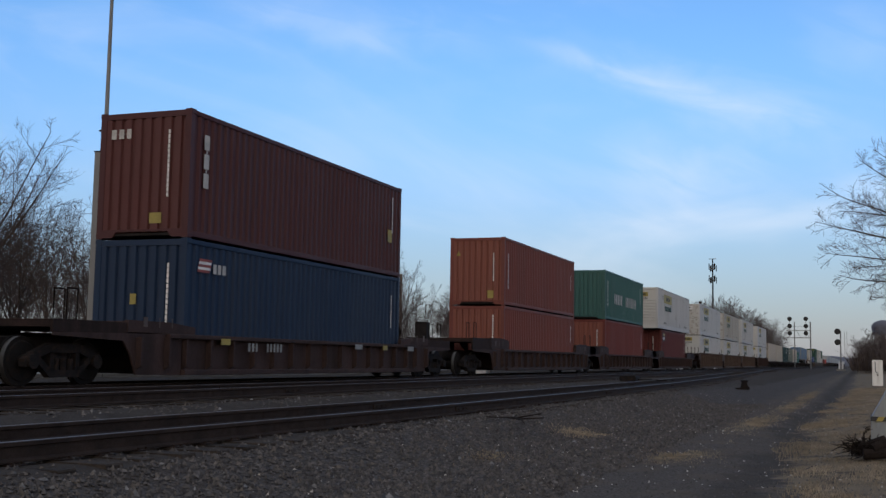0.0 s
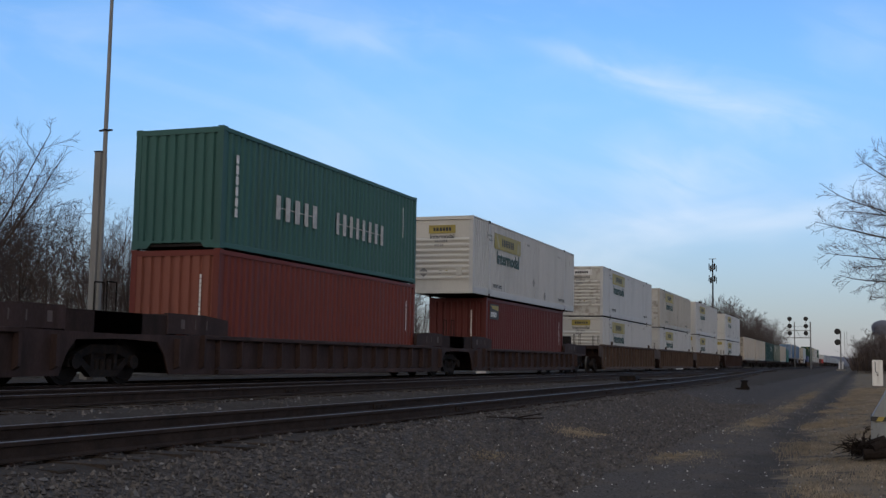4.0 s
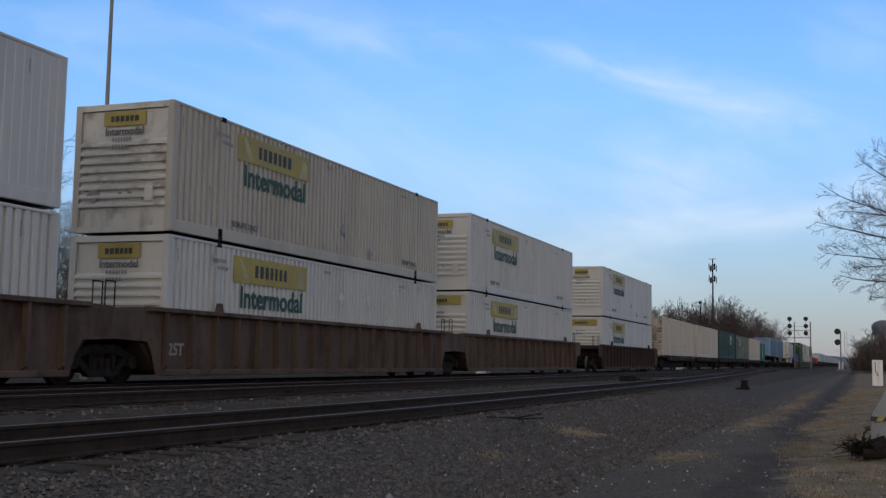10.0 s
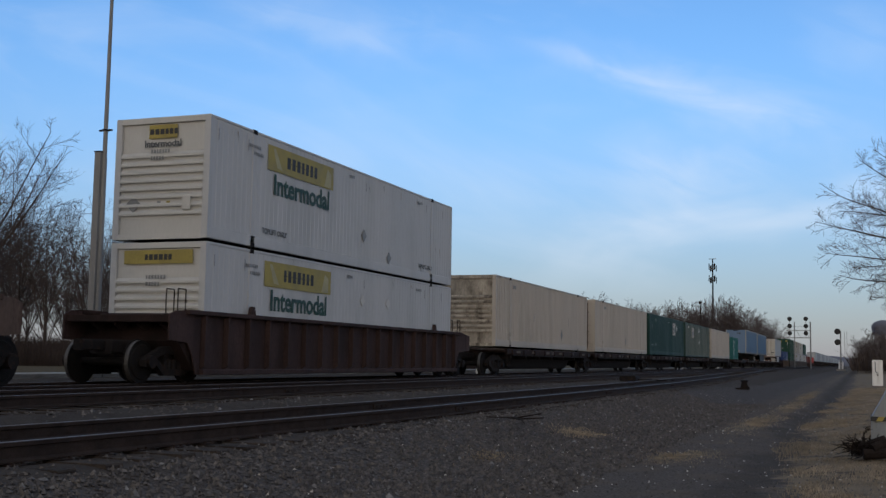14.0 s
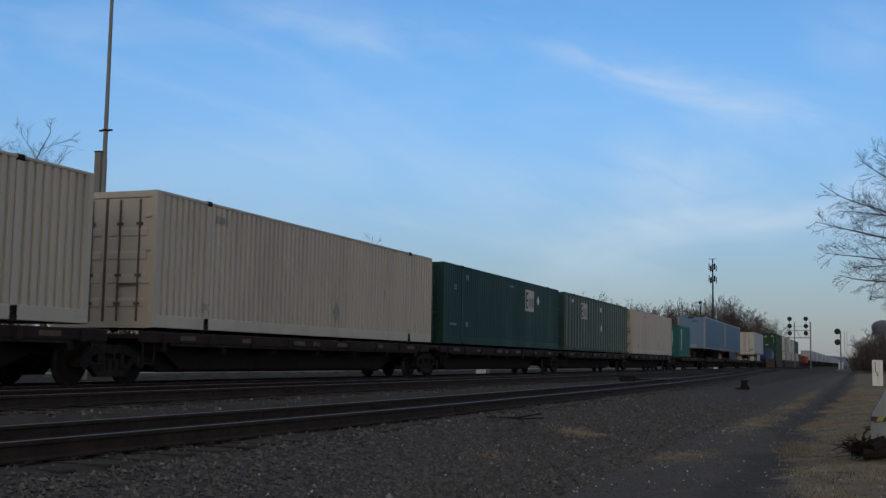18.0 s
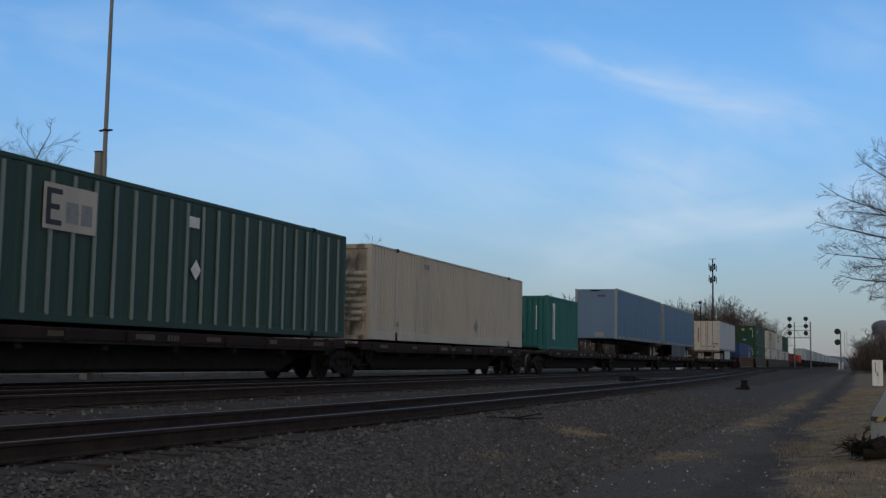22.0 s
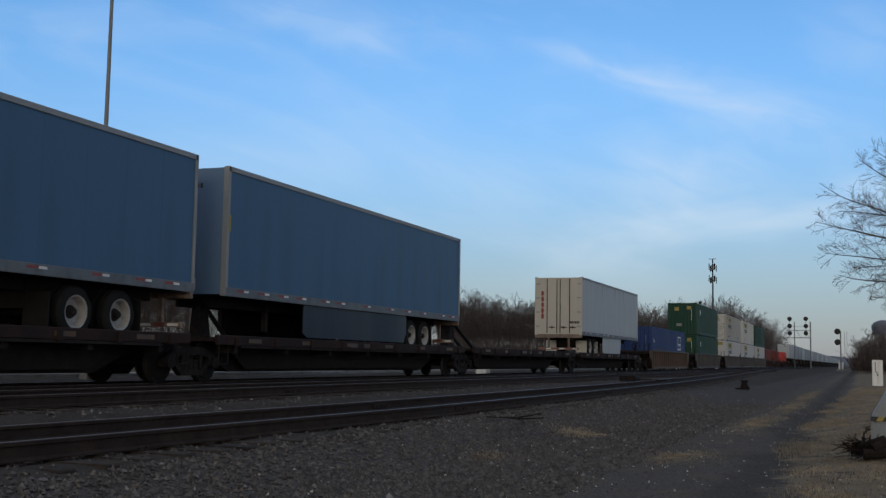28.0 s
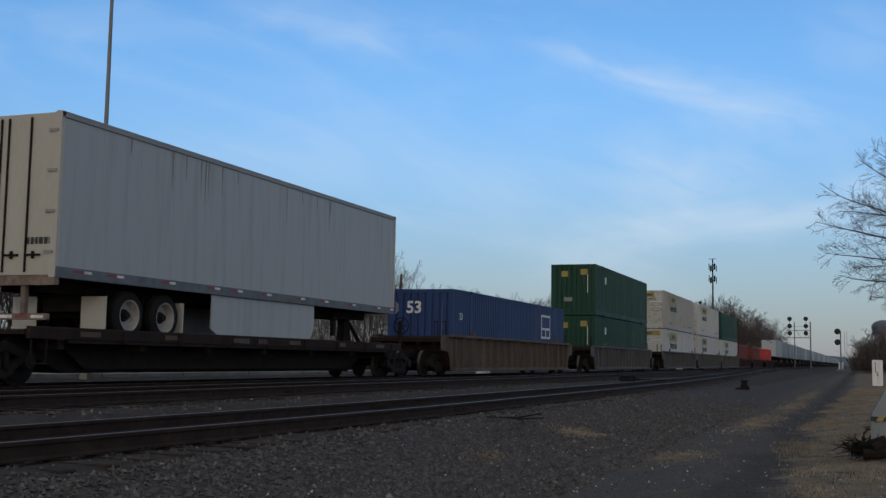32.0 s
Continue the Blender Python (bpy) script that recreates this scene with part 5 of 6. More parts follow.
part("placard_holder", Shape().prism([(0, -0.25), (0.25, 0), (0, 0.25), (-0.25, 0)], -0.014, 0, "y"), M_MARKGREY, c, at=(-1.0, -DOM / 2 + 0.03, 2.2))
bars(c, column(12, 0.08, 80), M_MARKW, 0.85, -DOM / 2 + 0.02, 2.4, "y")
p = part("sign_panel", Shape().box(0, 0.004, 0, 1.6, 0, 1.1), M_MARKW, c, "white sign panel", (WIDE / 2 + 0.004, DOM / 2 - 4.2, 1.35))
for a, z, w, h in ((0.1, 0.5, 1.4, 0.5), (0.1, 0.1, 0.6, 0.3), (0.85, 0.1, 0.6, 0.3)):
    bars(p, oblong(w, h), M_BLUE, 0.005, a, z)
well_car(402.3, 8.3, (8.75, 8.75), M_WELLGREY, "weathered grey single well car", 1.5, trucks=(2, 2))
for z, lab in ((0.29, "dark green ribbed freight container in a grey well"), (3.21, "dark green ribbed freight container, upper of two")):
    c = put(container("dom", DOM, WIDE, 2.90, M_LEAF, M_LEAF, lab), 394.25, DOM, z)
    for a, b in ((-0.5, 2.35), (0.62, 2.45)):
        part("door_sticker", Shape().box(-0.2, 0.2, -0.004, 0, -0.16, 0.16), M_MARKY, c, at=(a, -DOM / 2 + 0.012, b))
    part("door_sticker", Shape().box(-0.24, 0.24, -0.004, 0, -0.12, 0.12), M_MARKGREY, c, at=(-0.3, -DOM / 2 + 0.012, 0.9))
    bars(c, column(10, 0.08, 84), M_MARKW, 0.8, -DOM / 2 + 0.02, 2.3, "y")
    part("door_sticker", Shape().box(0, 0.004, -0.2, 0.2, -0.2, 0.2), M_MARKW, c, at=(WIDE / 2 + 0.004, -DOM / 2 + 2.6, 2.1))
for i, (y, top) in enumerate(((417.6, M_DUSTY), (436.6, M_CREAM_LIT), (455.6, M_LEAF))):
    well_car(y + 8.08, 8.3, (8.75 if i == 0 else 9.5, 9.5 if i < 2 else 8.75), M_WELLGREY, "weathered grey well car of an articulated set", 1.5, trucks=(2 if i == 0 else 1, 2 if i == 2 else 0))
    c = put(container("dom", DOM, WIDE, 2.90, M_WHITE, M_CREAM_LIT, "white ribbed freight container with gold panel in a grey well", end_style="bars"), y, DOM, 0.29)
    gold_panel(c, DOM, 2.90, 90 + i, 1.8)
    c = put(container("dom", DOM, WIDE, 2.90, top, M_GRIMY if i < 2 else M_LEAF, "off-white ribbed freight container, upper of two" if i < 2 else "dark green ribbed container stacked on a white one", end_style="bars"), y, DOM, 3.21)
    if i < 2:
        gold_panel(c, DOM, 2.90, 95 + i, 1.0)
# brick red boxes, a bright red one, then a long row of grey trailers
for y, m, e, lab in ((474.3, M_RED, M_ORANGE_LIT, "brick red corrugated container in a brown well"), (493.6, M_RED, M_RED, "brick red corrugated container in a brown well"), (516.0, M_BRIGHTRED, M_BRIGHTRED, "bright red corrugated container in a brown well")):
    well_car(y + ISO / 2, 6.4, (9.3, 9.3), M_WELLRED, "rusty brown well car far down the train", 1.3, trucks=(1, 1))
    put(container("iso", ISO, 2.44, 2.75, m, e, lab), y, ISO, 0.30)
for i in range(16):
    y = 540.3 + i * 18.0
    spine_car(y - 0.6, y + 17.2, "dark flat car under a distant trailer", trucks=(1, 0), seed=100 + i)
    trailer(y, 16.1, M_GREYBOX if i % 3 else M_VAN, M_VAN if i == 0 else M_GREYBOX, "pale grey semi-trailer far down the train", wheels=(12.2, 13.5), seed=110 + i, simple=True, top=5.0)


# the last trailers, a kilometre off
for i in range(22):
    y = 540.3 + (16 + i) * 18.0
    far = thing("semi_trailer", "pale grey semi-trailer at the far end of the train", "semi-trailer", "trailers on the train")
    ride(far, y + 8.0)
    part("box_body", shared("far_box", lambda q: q.box(-1.29, 1.29, -8.05, 8.05, 2.0, 5.0, 0.03)), M_GREYBOX if i % 4 else M_VAN, far)
    part("running_gear", shared("far_gear", lambda q: q.box(-1.2, 1.2, 3.6, 6.4, 1.05, 2.0, 0.1).box(-0.6, 0.6, -7.0, -6.4, 1.05, 2.0)), M_DARK, far)
    deck = thing("spine_car", "dark flat car at the far end of the train", "flat car", "flat cars of the train")
    ride(deck, y + 8.3)
    part("deck", shared("far_deck", lambda q: q.box(-1.35, 1.35, -8.9, 8.9, 0.55, 1.05, 0.05)), M_FLAT, deck)
    part("truck", shared("far_truck", lambda q: q.box(-1.0, 1.0, -9.9, -7.7, 0.0, 0.75, 0.1)), M_IRON, deck)


# ---- bare winter trees ----
def shoot(shape, r, p, d, length, r0, r1, n, wander, lift, sides):
    """One tapering stem of n pieces, bending up by lift; gives its joints."""
    pts = [p.copy()]
    for i in range(n):
        d = (d + Vector((r.gauss(0, wander), r.gauss(0, wander), r.gauss(0, wander) + lift))).normalized()
        q = pts[-1] + d * (length / n)
        shape.tube(pts[-1], q, r0 + (r1 - r0) * i / n, r0 + (r1 - r0) * (i + 1) / n, sides)
        pts.append(q)
    return pts


def side_way(r, pts, f, degrees):
    """A point at the fraction f of a stem, and a heading that leaves it at an angle."""
    n = len(pts) - 1
    j = min(n - 1, int(f * n))
    axis = (pts[j + 1] - pts[j]).normalized()
    u = axis.orthogonal().normalized()
    u.rotate(Matrix.Rotation(r.uniform(0, 2 * math.pi), 3, axis))
    a = radians(degrees * r.uniform(0.75, 1.25))
    return pts[j].lerp(pts[j + 1], f * n - j), (axis * math.cos(a) + u * math.sin(a)).normalized()


def limb(wood, twig, r, p, d, length, r0, thin, branches, wander=0.04, lift=0.03, angle=42, reach=0.34):
    """A limb with branches that shorten towards its tip, their twigs and twiglets."""
    line = shoot(wood, r, p, d, length, r0, thin * 2.0, 7, wander, lift, 5)
    for i in range(branches):
        f = 0.12 + 0.87 * (i + r.random()) / branches
        b, d1 = side_way(r, line, f, angle)
        len1 = length * (reach * (1.04 - f) ** 0.6 + 0.05) * r.uniform(0.7, 1.15)
        line1 = shoot(twig, r, b, d1, len1, max(thin * 1.6, r0 * 0.38 * (1.05 - f)), thin, 4, wander * 1.6, lift * 1.4, 4)
        for k in range(7):
            f2 = 0.18 + 0.8 * (k + r.random()) / 7
            c, d2 = side_way(r, line1, f2, 36)
            len2 = len1 * (0.42 * (1.1 - f2) + 0.10) * r.uniform(0.7, 1.2)
            line2 = shoot(twig, r, c, d2, len2, thin, thin * 0.7, 2, wander * 1.6, lift, 3)
            for q in range(3):
                e, d3 = side_way(r, line2, 0.3 + 0.3 * q + 0.09 * r.random(), 32)
                shoot(twig, r, e, d3, len2 * r.uniform(0.35, 0.6), thin * 0.7, thin * 0.5, 1, 0.0, lift, 3)


def grow(seed, limbs, clear, trunk_r, thin, tilts, branches, angle=42, lift=0.03, reach=0.34):
    """A leafless tree one unit high: a trunk that divides into rising limbs."""
    r = random.Random(seed)
    wood, twig = Shape(), Shape()
    line = shoot(wood, r, Vector((0, 0, -0.03)), Vector((r.gauss(0, 0.04), r.gauss(0, 0.04), 1)).normalized(), clear + 0.03, trunk_r * 1.25, trunk_r * 0.85, 3, 0.02, 0.02, 8)
    for k in range(limbs):
        a = 2 * math.pi * (k + 0.7 * r.random()) / limbs
        tilt = r.uniform(*tilts) if k else 0.06
        p = line[-1] if k < 2 else line[2].lerp(line[3], r.random())
        limb(wood, twig, r, p, Vector((math.cos(a) * tilt, math.sin(a) * tilt, 1)).normalized(), (1 - p.z) * (1.0 if k == 0 else r.uniform(0.72, 0.98)), trunk_r * (0.7 if k == 0 else r.uniform(0.4, 0.6)), thin, branches, 0.035, lift, angle, reach)
    high = max(p[2] for p in twig.v)
    for s in (wood, twig):
        s.v = [(x / high, y / high, z / high) for x, y, z in s.v]
    return wood, twig


def fast_mesh(shape, name):
    me = bpy.data.meshes.new(name)
    me.from_pydata([tuple(p) for p in shape.v], [], shape.f)
    me.materials.append(None)
    return me


NEAR_TREES, FAR_TREES = [], []
# slender wood trees with steep limbs, two rounder ones, and one broad tree of spreading boughs
for i in range(5):
    a, b = grow(140 + i, 5 + i % 3, 0.22 + 0.04 * (i % 3), 0.0088, 0.00055, (0.2, 0.75), 15, 50, 0.020, 0.42)
    NEAR_TREES.append((fast_mesh(a, "trunk"), fast_mesh(b, "crown")))
a, b = grow(146, 14, 0.24, 0.014, 0.0006, (0.3, 1.25), 17, 50, 0.02, 0.44)
NEAR_TREES.append((fast_mesh(a, "trunk"), fast_mesh(b, "crown")))
for seed in (147, 151):
    a, b = grow(seed, 8, 0.15, 0.010, 0.0006, (0.25, 0.8), 15, 48, 0.020, 0.42)
    NEAR_TREES.append((fast_mesh(a, "trunk"), fast_mesh(b, "crown")))
for i in range(5):
    a, b = grow(160 + i, 7, 0.18, 0.010, 0.0010, (0.2, 0.8), 14, 42, 0.025, 0.42)
    FAR_TREES.append((fast_mesh(a, "trunk"), fast_mesh(b, "crown")))


def tree(kinds, k, x, y, z, height, turn, label, group, fat=1.0):
    a, b = kinds[k]
    t = thing("tree", label, "tree", group)
    t.matrix_basis = Matrix.Translation((x, y, z)) @ Matrix.Rotation(radians(turn), 4, "Z") @ Matrix.Diagonal((height * fat, height * fat, height, 1))
    part("trunk", a, M_BARK, t)
    part("crown", b, M_TWIG, t, "leafless crown of thin twigs")
    return t


def between(table, b):
    for (b0, v0), (b1, v1) in zip(table, table[1:]):
        if b0 <= b <= b1:
            return v0 + (v1 - v0) * (b - b0) / (b1 - b0)
    return table[0][1] if b < table[0][0] else table[-1][1]


rnd = random.Random(7)
# skyline of the near wood: sideways slope, height slope
SKYLINE = [(-1.2, 0.24), (-0.924, 0.25), (-0.881, 0.215), (-0.843, 0.18), (-0.831, 0.169), (-0.805, 0.201), (-0.79, 0.186), (-0.768, 0.158), (-0.747, 0.162), (-0.713, 0.158), (-0.682, 0.137), (-0.652, 0.111), (-0.631, 0.083), (-0.613, 0.071), (-0.569, 0.088), (-0.538, 0.086), (-0.512, 0.10), (-0.483, 0.12), (-0.458, 0.114), (-0.442, 0.122), (-0.425, 0.10), (-0.40, 0.08), (-0.381, 0.066)]
b = -1.12
while b < -0.385:
    y = rnd.uniform(46, 66)
    hh = between(SKYLINE, b) * y * rnd.uniform(0.86, 1.04) + 0.7
    tree(NEAR_TREES, rnd.randrange(5), b * y, y, -0.1, hh, rnd.uniform(0, 360), "bare winter tree with fine brown twigs", "trees behind the tracks", rnd.uniform(0.8, 1.1))
    b += rnd.uniform(0.021, 0.034)
for k, b, h, a in ((6, -0.484, 0.128, 20), (7, -0.452, 0.131, 120), (6, -0.43, 0.112, 230), (7, -0.515, 0.104, 300), (6, -0.40, 0.09, 75), (7, -0.72, 0.166, 160), (6, -0.745, 0.168, 210), (7, -0.685, 0.142, 10), (6, -0.66, 0.118, 95)):
    tree(NEAR_TREES, k, b * 52, 52, -0.1, h * 52 + 0.4, a, "bare rounded tree with fanned twigs", "trees behind the tracks", 0.85)
tree(NEAR_TREES, 5, -0.985 * 45, 45, -0.1, 0.325 * 45, 40, "broad bare winter tree with spreading boughs", "trees behind the tracks", 1.0)
b = -1.1
while b < -0.40:
    y = rnd.uniform(74, 104)
    tree(FAR_TREES, rnd.randrange(5), b * y, y, -0.1, between(SKYLINE, b) * y * rnd.uniform(0.55, 0.85), rnd.uniform(0, 360), "bare winter tree deeper in the wood", "trees behind the tracks", rnd.uniform(0.8, 1.1))
    b += rnd.uniform(0.017, 0.028)
FAR_SKYLINE = [(-0.39, 0.066), (-0.337, 0.060), (-0.258, 0.056), (-0.232, 0.057), (-0.206, 0.050), (-0.15, 0.052), (-0.111, 0.055), (-0.087, 0.047), (-0.078, 0.041), (-0.064, 0.029), (-0.057, 0.02)]
b = -0.37
while b < -0.066:
    y = rnd.uniform(270, 360)
    hh = between(FAR_SKYLINE, b) * y * rnd.uniform(0.95, 1.2)
    tree(FAR_TREES, rnd.randrange(5), b * y, y, -0.1, hh, rnd.uniform(0, 360), "bare tree in the far wood", "far wood", rnd.uniform(0.9, 1.3))
    b += rnd.uniform(0.0026, 0.0044)
for i in range(46):
    b = rnd.uniform(-0.006, 0.06)
    y = rnd.uniform(190, 330)
    hh = y * (0.012 + 0.026 * ease((b + 0.004) / 0.014)) * rnd.uniform(0.75, 1.05)
    tree(FAR_TREES, rnd.randrange(5), b * y + 0.6, y, -0.6, hh, rnd.uniform(0, 360), "bare tree by the line in the distance", "distant trees by the line", rnd.uniform(1.0, 1.5))

# the large tree whose boughs reach out over the verge
r9 = random.Random(23)
wood, twigs = Shape(), Shape()
foot = Vector((3.5, 45.2, -0.9))
wood.tube(foot, foot + Vector((-0.1, 0, 4.4)), 0.30, 0.24, 10)
wood.tube(foot + Vector((-0.1, 0, 4.4)), foot + Vector((0.1, 0.1, 7.0)), 0.24, 0.16, 8)
for z, tx, ty, tz, rad in ((5.6, -1.75, 45.0, 5.30, 0.105), (5.0, -1.45, 44.6, 4.6, 0.08), (6.0, -1.3, 45.6, 6.35, 0.10), (4.4, -0.7, 44.5, 3.35, 0.09), (6.6, 0.0, 45.4, 8.4, 0.09), (6.9, 0.7, 44.7, 9.0, 0.09), (6.3, -0.45, 45.0, 7.4, 0.09), (4.9, -0.4, 46.0, 4.1, 0.07), (5.8, -0.5, 44.4, 5.9, 0.07), (4.0, 0.2, 44.9, 2.9, 0.07), (6.5, 1.4, 45.8, 7.9, 0.07), (5.3, 1.2, 45.4, 4.9, 0.06), (6.9, 2.2, 45.0, 9.8, 0.09), (6.0, 5.8, 45.6, 8.4, 0.09), (5.6, 4.2, 48.6, 7.0, 0.08), (5.4, 4.0, 42.6, 6.8, 0.08), (4.0, 6.4, 44.0, 4.4, 0.08)):
    p, q = Vector((3.45, 45.2, z - 0.4)), Vector((tx, ty, tz))
    limb(wood, twigs, r9, p, (q - p).normalized(), (q - p).length * 1.0, rad * 0.62, 0.0042, 27, 0.10, 0.014, 48, 0.34)
big = thing("roadside_tree", "large bare tree with spreading boughs beside the track road", "tree")
big.matrix_basis = Matrix.Translation(foot)
for s in (wood, twigs):
    s.v = [tuple(Vector(p) - foot) for p in s.v]
part("trunk", fast_mesh(wood, "trunk"), M_BARK, big)
part("crown", fast_mesh(twigs, "crown"), M_TWIG, big, "leafless crown of thin twigs")


def scrub(name, n, place, h0, h1, seed, mat, label, blades=5, w=0.02, lump=0.35):
    """Many thin upright stems as one mass."""
    r = random.Random(seed)
    vs, fs = [], []
    for i in range(n):
        x, y, z = place(r)
        for j in range(blades):
            a, hh = r.uniform(0, 6.283), r.uniform(h0, h1) * (0.55 + 0.75 * max(0.0, 0.5 + noise.noise((x * lump, y * lump, 2.0))))
            lx, ly = r.gauss(0, 0.36) * hh, r.gauss(0, 0.36) * hh
            ox, oy = r.gauss(0, 0.06 + 0.08 * hh), r.gauss(0, 0.06 + 0.08 * hh)
            dx, dy = math.cos(a) * w, math.sin(a) * w
            k = len(vs)
            vs += [(x + ox - dx, y + oy - dy, z), (x + ox + dx, y + oy + dy, z), (x + ox + lx * 0.45 + dx * 0.6, y + oy + ly * 0.45 + dy * 0.6, z + hh * 0.6), (x + ox + lx * 0.45 - dx * 0.6, y + oy + ly * 0.45 - dy * 0.6, z + hh * 0.6), (x + ox + lx, y + oy + ly, z + hh)]
            fs += [(k, k + 1, k + 2, k + 3), (k + 3, k + 2, k + 4)]
    me = bpy.data.meshes.new(name)
    me.from_pydata(vs, [], fs)
    me.materials.append(mat)
    return tagged(new(name, me), label, "undergrowth", kind="stuff")


def along(b0, b1, d0, d1):
    def place(r):
        b, d = r.uniform(b0, b1), r.uniform(d0, d1)
        x, y = b * d / math.hypot(1, b), d / math.hypot(1, b)
        while -24 < x < -2:
            b, d = r.uniform(b0, b1), r.uniform(d0, d1)
            x, y = b * d / math.hypot(1, b), d / math.hypot(1, b)
        return x, y, -0.12
    return place


scrub("brush", 32000, along(-1.1, -0.34, 58, 92), 0.6, 2.0, 3, M_BRUSH, "dense brown leafless brush under the trees", 4, 0.012, 0.22)
scrub("brush", 5000, along(-0.40, -0.07, 190, 300), 1.2, 4.5, 4, M_BRUSH, "distant brown brush along the line", 4, 0.10)


scrub("brush", 3000, along(-0.004, 0.10, 180, 300), 1.0, 3.0, 14, M_BRUSH, "distant brown brush beside the line", 4, 0.10)


def verge(r):
    y = 6 + 60 * r.random() ** 1.6
    while noise.noise((y * 0.55, 3.0, 1.0)) * 0.4 + r.random() < 0.12:
        y = 6 + 60 * r.random() ** 1.6
    x = between([(7, -0.1), (12, -0.45), (16.5, -1.0), (20, -1.1), (31, -0.9), (61, -0.3), (95, 0.25)], y) + 0.15 * math.sin(y * 0.9) + 0.12 * r.gauss(0, 1) + 3.0 * r.random() ** 1.3
    if noise.noise((x * 1.6, y * 0.8, 3.0)) < -0.12 and r.random() < 0.85:
        x += 1.1
    return x, y, ground_z(x, y) - 0.02


scrub("dry_grass", 22000, verge, 0.02, 0.085, 5, M_GRASS, "dry straw-coloured grass on the verge", 5, 0.0042)


def patches(r):
    c = r.choice(((-4.65, 19.2, 0.5, 0.9), (-4.6, 14.2, 0.35, 0.6), (-2.45, 16.2, 0.45, 0.9), (-2.2, 26, 0.4, 4), (-2.0, 36, 0.35, 7), (-2.0, 50, 0.3, 10)))
    x, y = c[0] + r.gauss(0, c[2] * 0.5), c[1] + r.gauss(0, c[3] * 0.5)
    return x, y, ground_z(x, y) - 0.01


scrub("dry_grass", 2400, patches, 0.02, 0.06, 6, M_GRASS, "thin dry grass tufts in the gravel", 5, 0.005)


# ---- loose ballast ----
def stones(name, n, place, s0, s1, seed, mat, label):
    r = np.random.default_rng(seed)
    base = np.array([(1, 0, 0), (-1, 0, 0), (0, 1, 0), (0, -1, 0), (0, 0, 1), (0, 0, -1)], float)
    tri = np.array([(0, 2, 4), (2, 1, 4), (1, 3, 4), (3, 0, 4), (2, 0, 5), (1, 2, 5), (3, 1, 5), (0, 3, 5)])[:4]
    pr = random.Random(seed)
    c = np.array([place(pr) for _ in range(n)])
    size = r.uniform(s0, s1, (n, 1, 1)) * r.uniform(0.6, 1.25, (n, 1, 3))
    v = base[None] * size + r.normal(0, 0.22, (n, 6, 3)) * size
    a = r.uniform(0, 6.283, n)
    ca, sa = np.cos(a)[:, None], np.sin(a)[:, None]
    v = np.stack([v[..., 0] * ca - v[..., 1] * sa, v[..., 0] * sa + v[..., 1] * ca, v[..., 2]], -1) + c[:, None]
    f = (tri[None] + 6 * np.arange(n)[:, None, None]).reshape(-1, 3)
    me = bpy.data.meshes.new(name)
    me.from_pydata(v.reshape(-1, 3).tolist(), [], f.tolist())
    me.materials.append(mat)
    return tagged(new(name, me), label, "gravel", kind="stuff")


def shoulder(r):
    y = 4.5 + 34 * r.random() ** 1.9
    x = r.uniform(-5.95, -2.8) if r.random() < 0.85 else r.uniform(-10.4, -5.7)
    return x, y, ground_z(x, y) + 0.004


def sparse(r):
    y = 4.5 + 40 * r.random() ** 1.5
    x = r.uniform(-5.4, 1.2)
    return x, y, ground_z(x, y) + 0.006


stones("ballast", 36000, shoulder, 0.012, 0.034, 8, M_STONE, "grey crushed stone ballast beside the track")
stones("ballast", 16000, sparse, 0.006, 0.015, 9, M_STONE, "scattered crushed stone on the track road")
stones("pale_stones", 900, sparse, 0.008, 0.02, 10, M_PALESTONE, "scattered pale stones in the gravel")


# ---- lineside things ----
def signal_head(host, x, z, n, gap, r=0.42):
    for i in range(n):
        h = part("signal_head", Shape().disc((0, 0, 0), r, 0.10, "y", 22).disc((0, 0.14, 0), r * 0.55, 0.22, "y", 14), M_SIGBLACK, host, "round black signal head", (x, -0.25, z - i * gap))
        part("hood", Shape().prism([(0.11, 0), (0.10, 0.06), (0.06, 0.10), (0, 0.12), (-0.06, 0.10), (-0.10, 0.06), (-0.11, 0)], -0.34, -0.05), M_SIGBLACK, h)
        part("lens", Shape().disc((0, -0.055, 0), 0.09, 0.02, "y", 12), M_DARK, h)


mast = thing("signal_mast", "grey signal mast with two round black heads", "railway signal")
mast.matrix_basis = pose(-3.3, 230, -0.4)
part("post", Shape().disc((0, 0, 3.9), 0.13, 7.8, "z", 12), M_GALV, mast)
part("base", Shape().box(-0.9, 0.9, -0.7, 0.7, 0, 0.35, 0.05), M_CONCRETE, mast)
part("relay_case", Shape().box(-0.45, 0.45, 0.2, 0.7, 0.35, 1.7, 0.03), M_SIGWHITE, mast)
for s in (-0.22, 0.22):
    part("ladder_rail", Shape().box(-0.03, 0.03, -0.03, 0.03, 0.3, 7.6), M_GALV, mast, at=(0.95 + s, 0.3, 0))
for i in range(16):
    part("rung", Shape().box(-0.22, 0.22, -0.015, 0.015, -0.015, 0.015), M_GALV, mast, at=(0.95, 0.3, 0.7 + i * 0.43))
part("head_bracket", Shape().box(-0.5, 0.1, -0.06, 0.06, 7.5, 7.62).box(-0.5, 0.1, -0.06, 0.06, 5.45, 5.57), M_GALV, mast)
signal_head(mast, -0.55, 7.6, 2, 2.08, 0.58)
gantry = thing("signal_bracket", "steel bracket mast with two three-light signals", "railway signal")
gantry.matrix_basis = pose(-8.85, 230, -0.2)
part("post", Shape().disc((0, 0, 4.6), 0.13, 9.3, "z", 12), M_GALV, gantry)
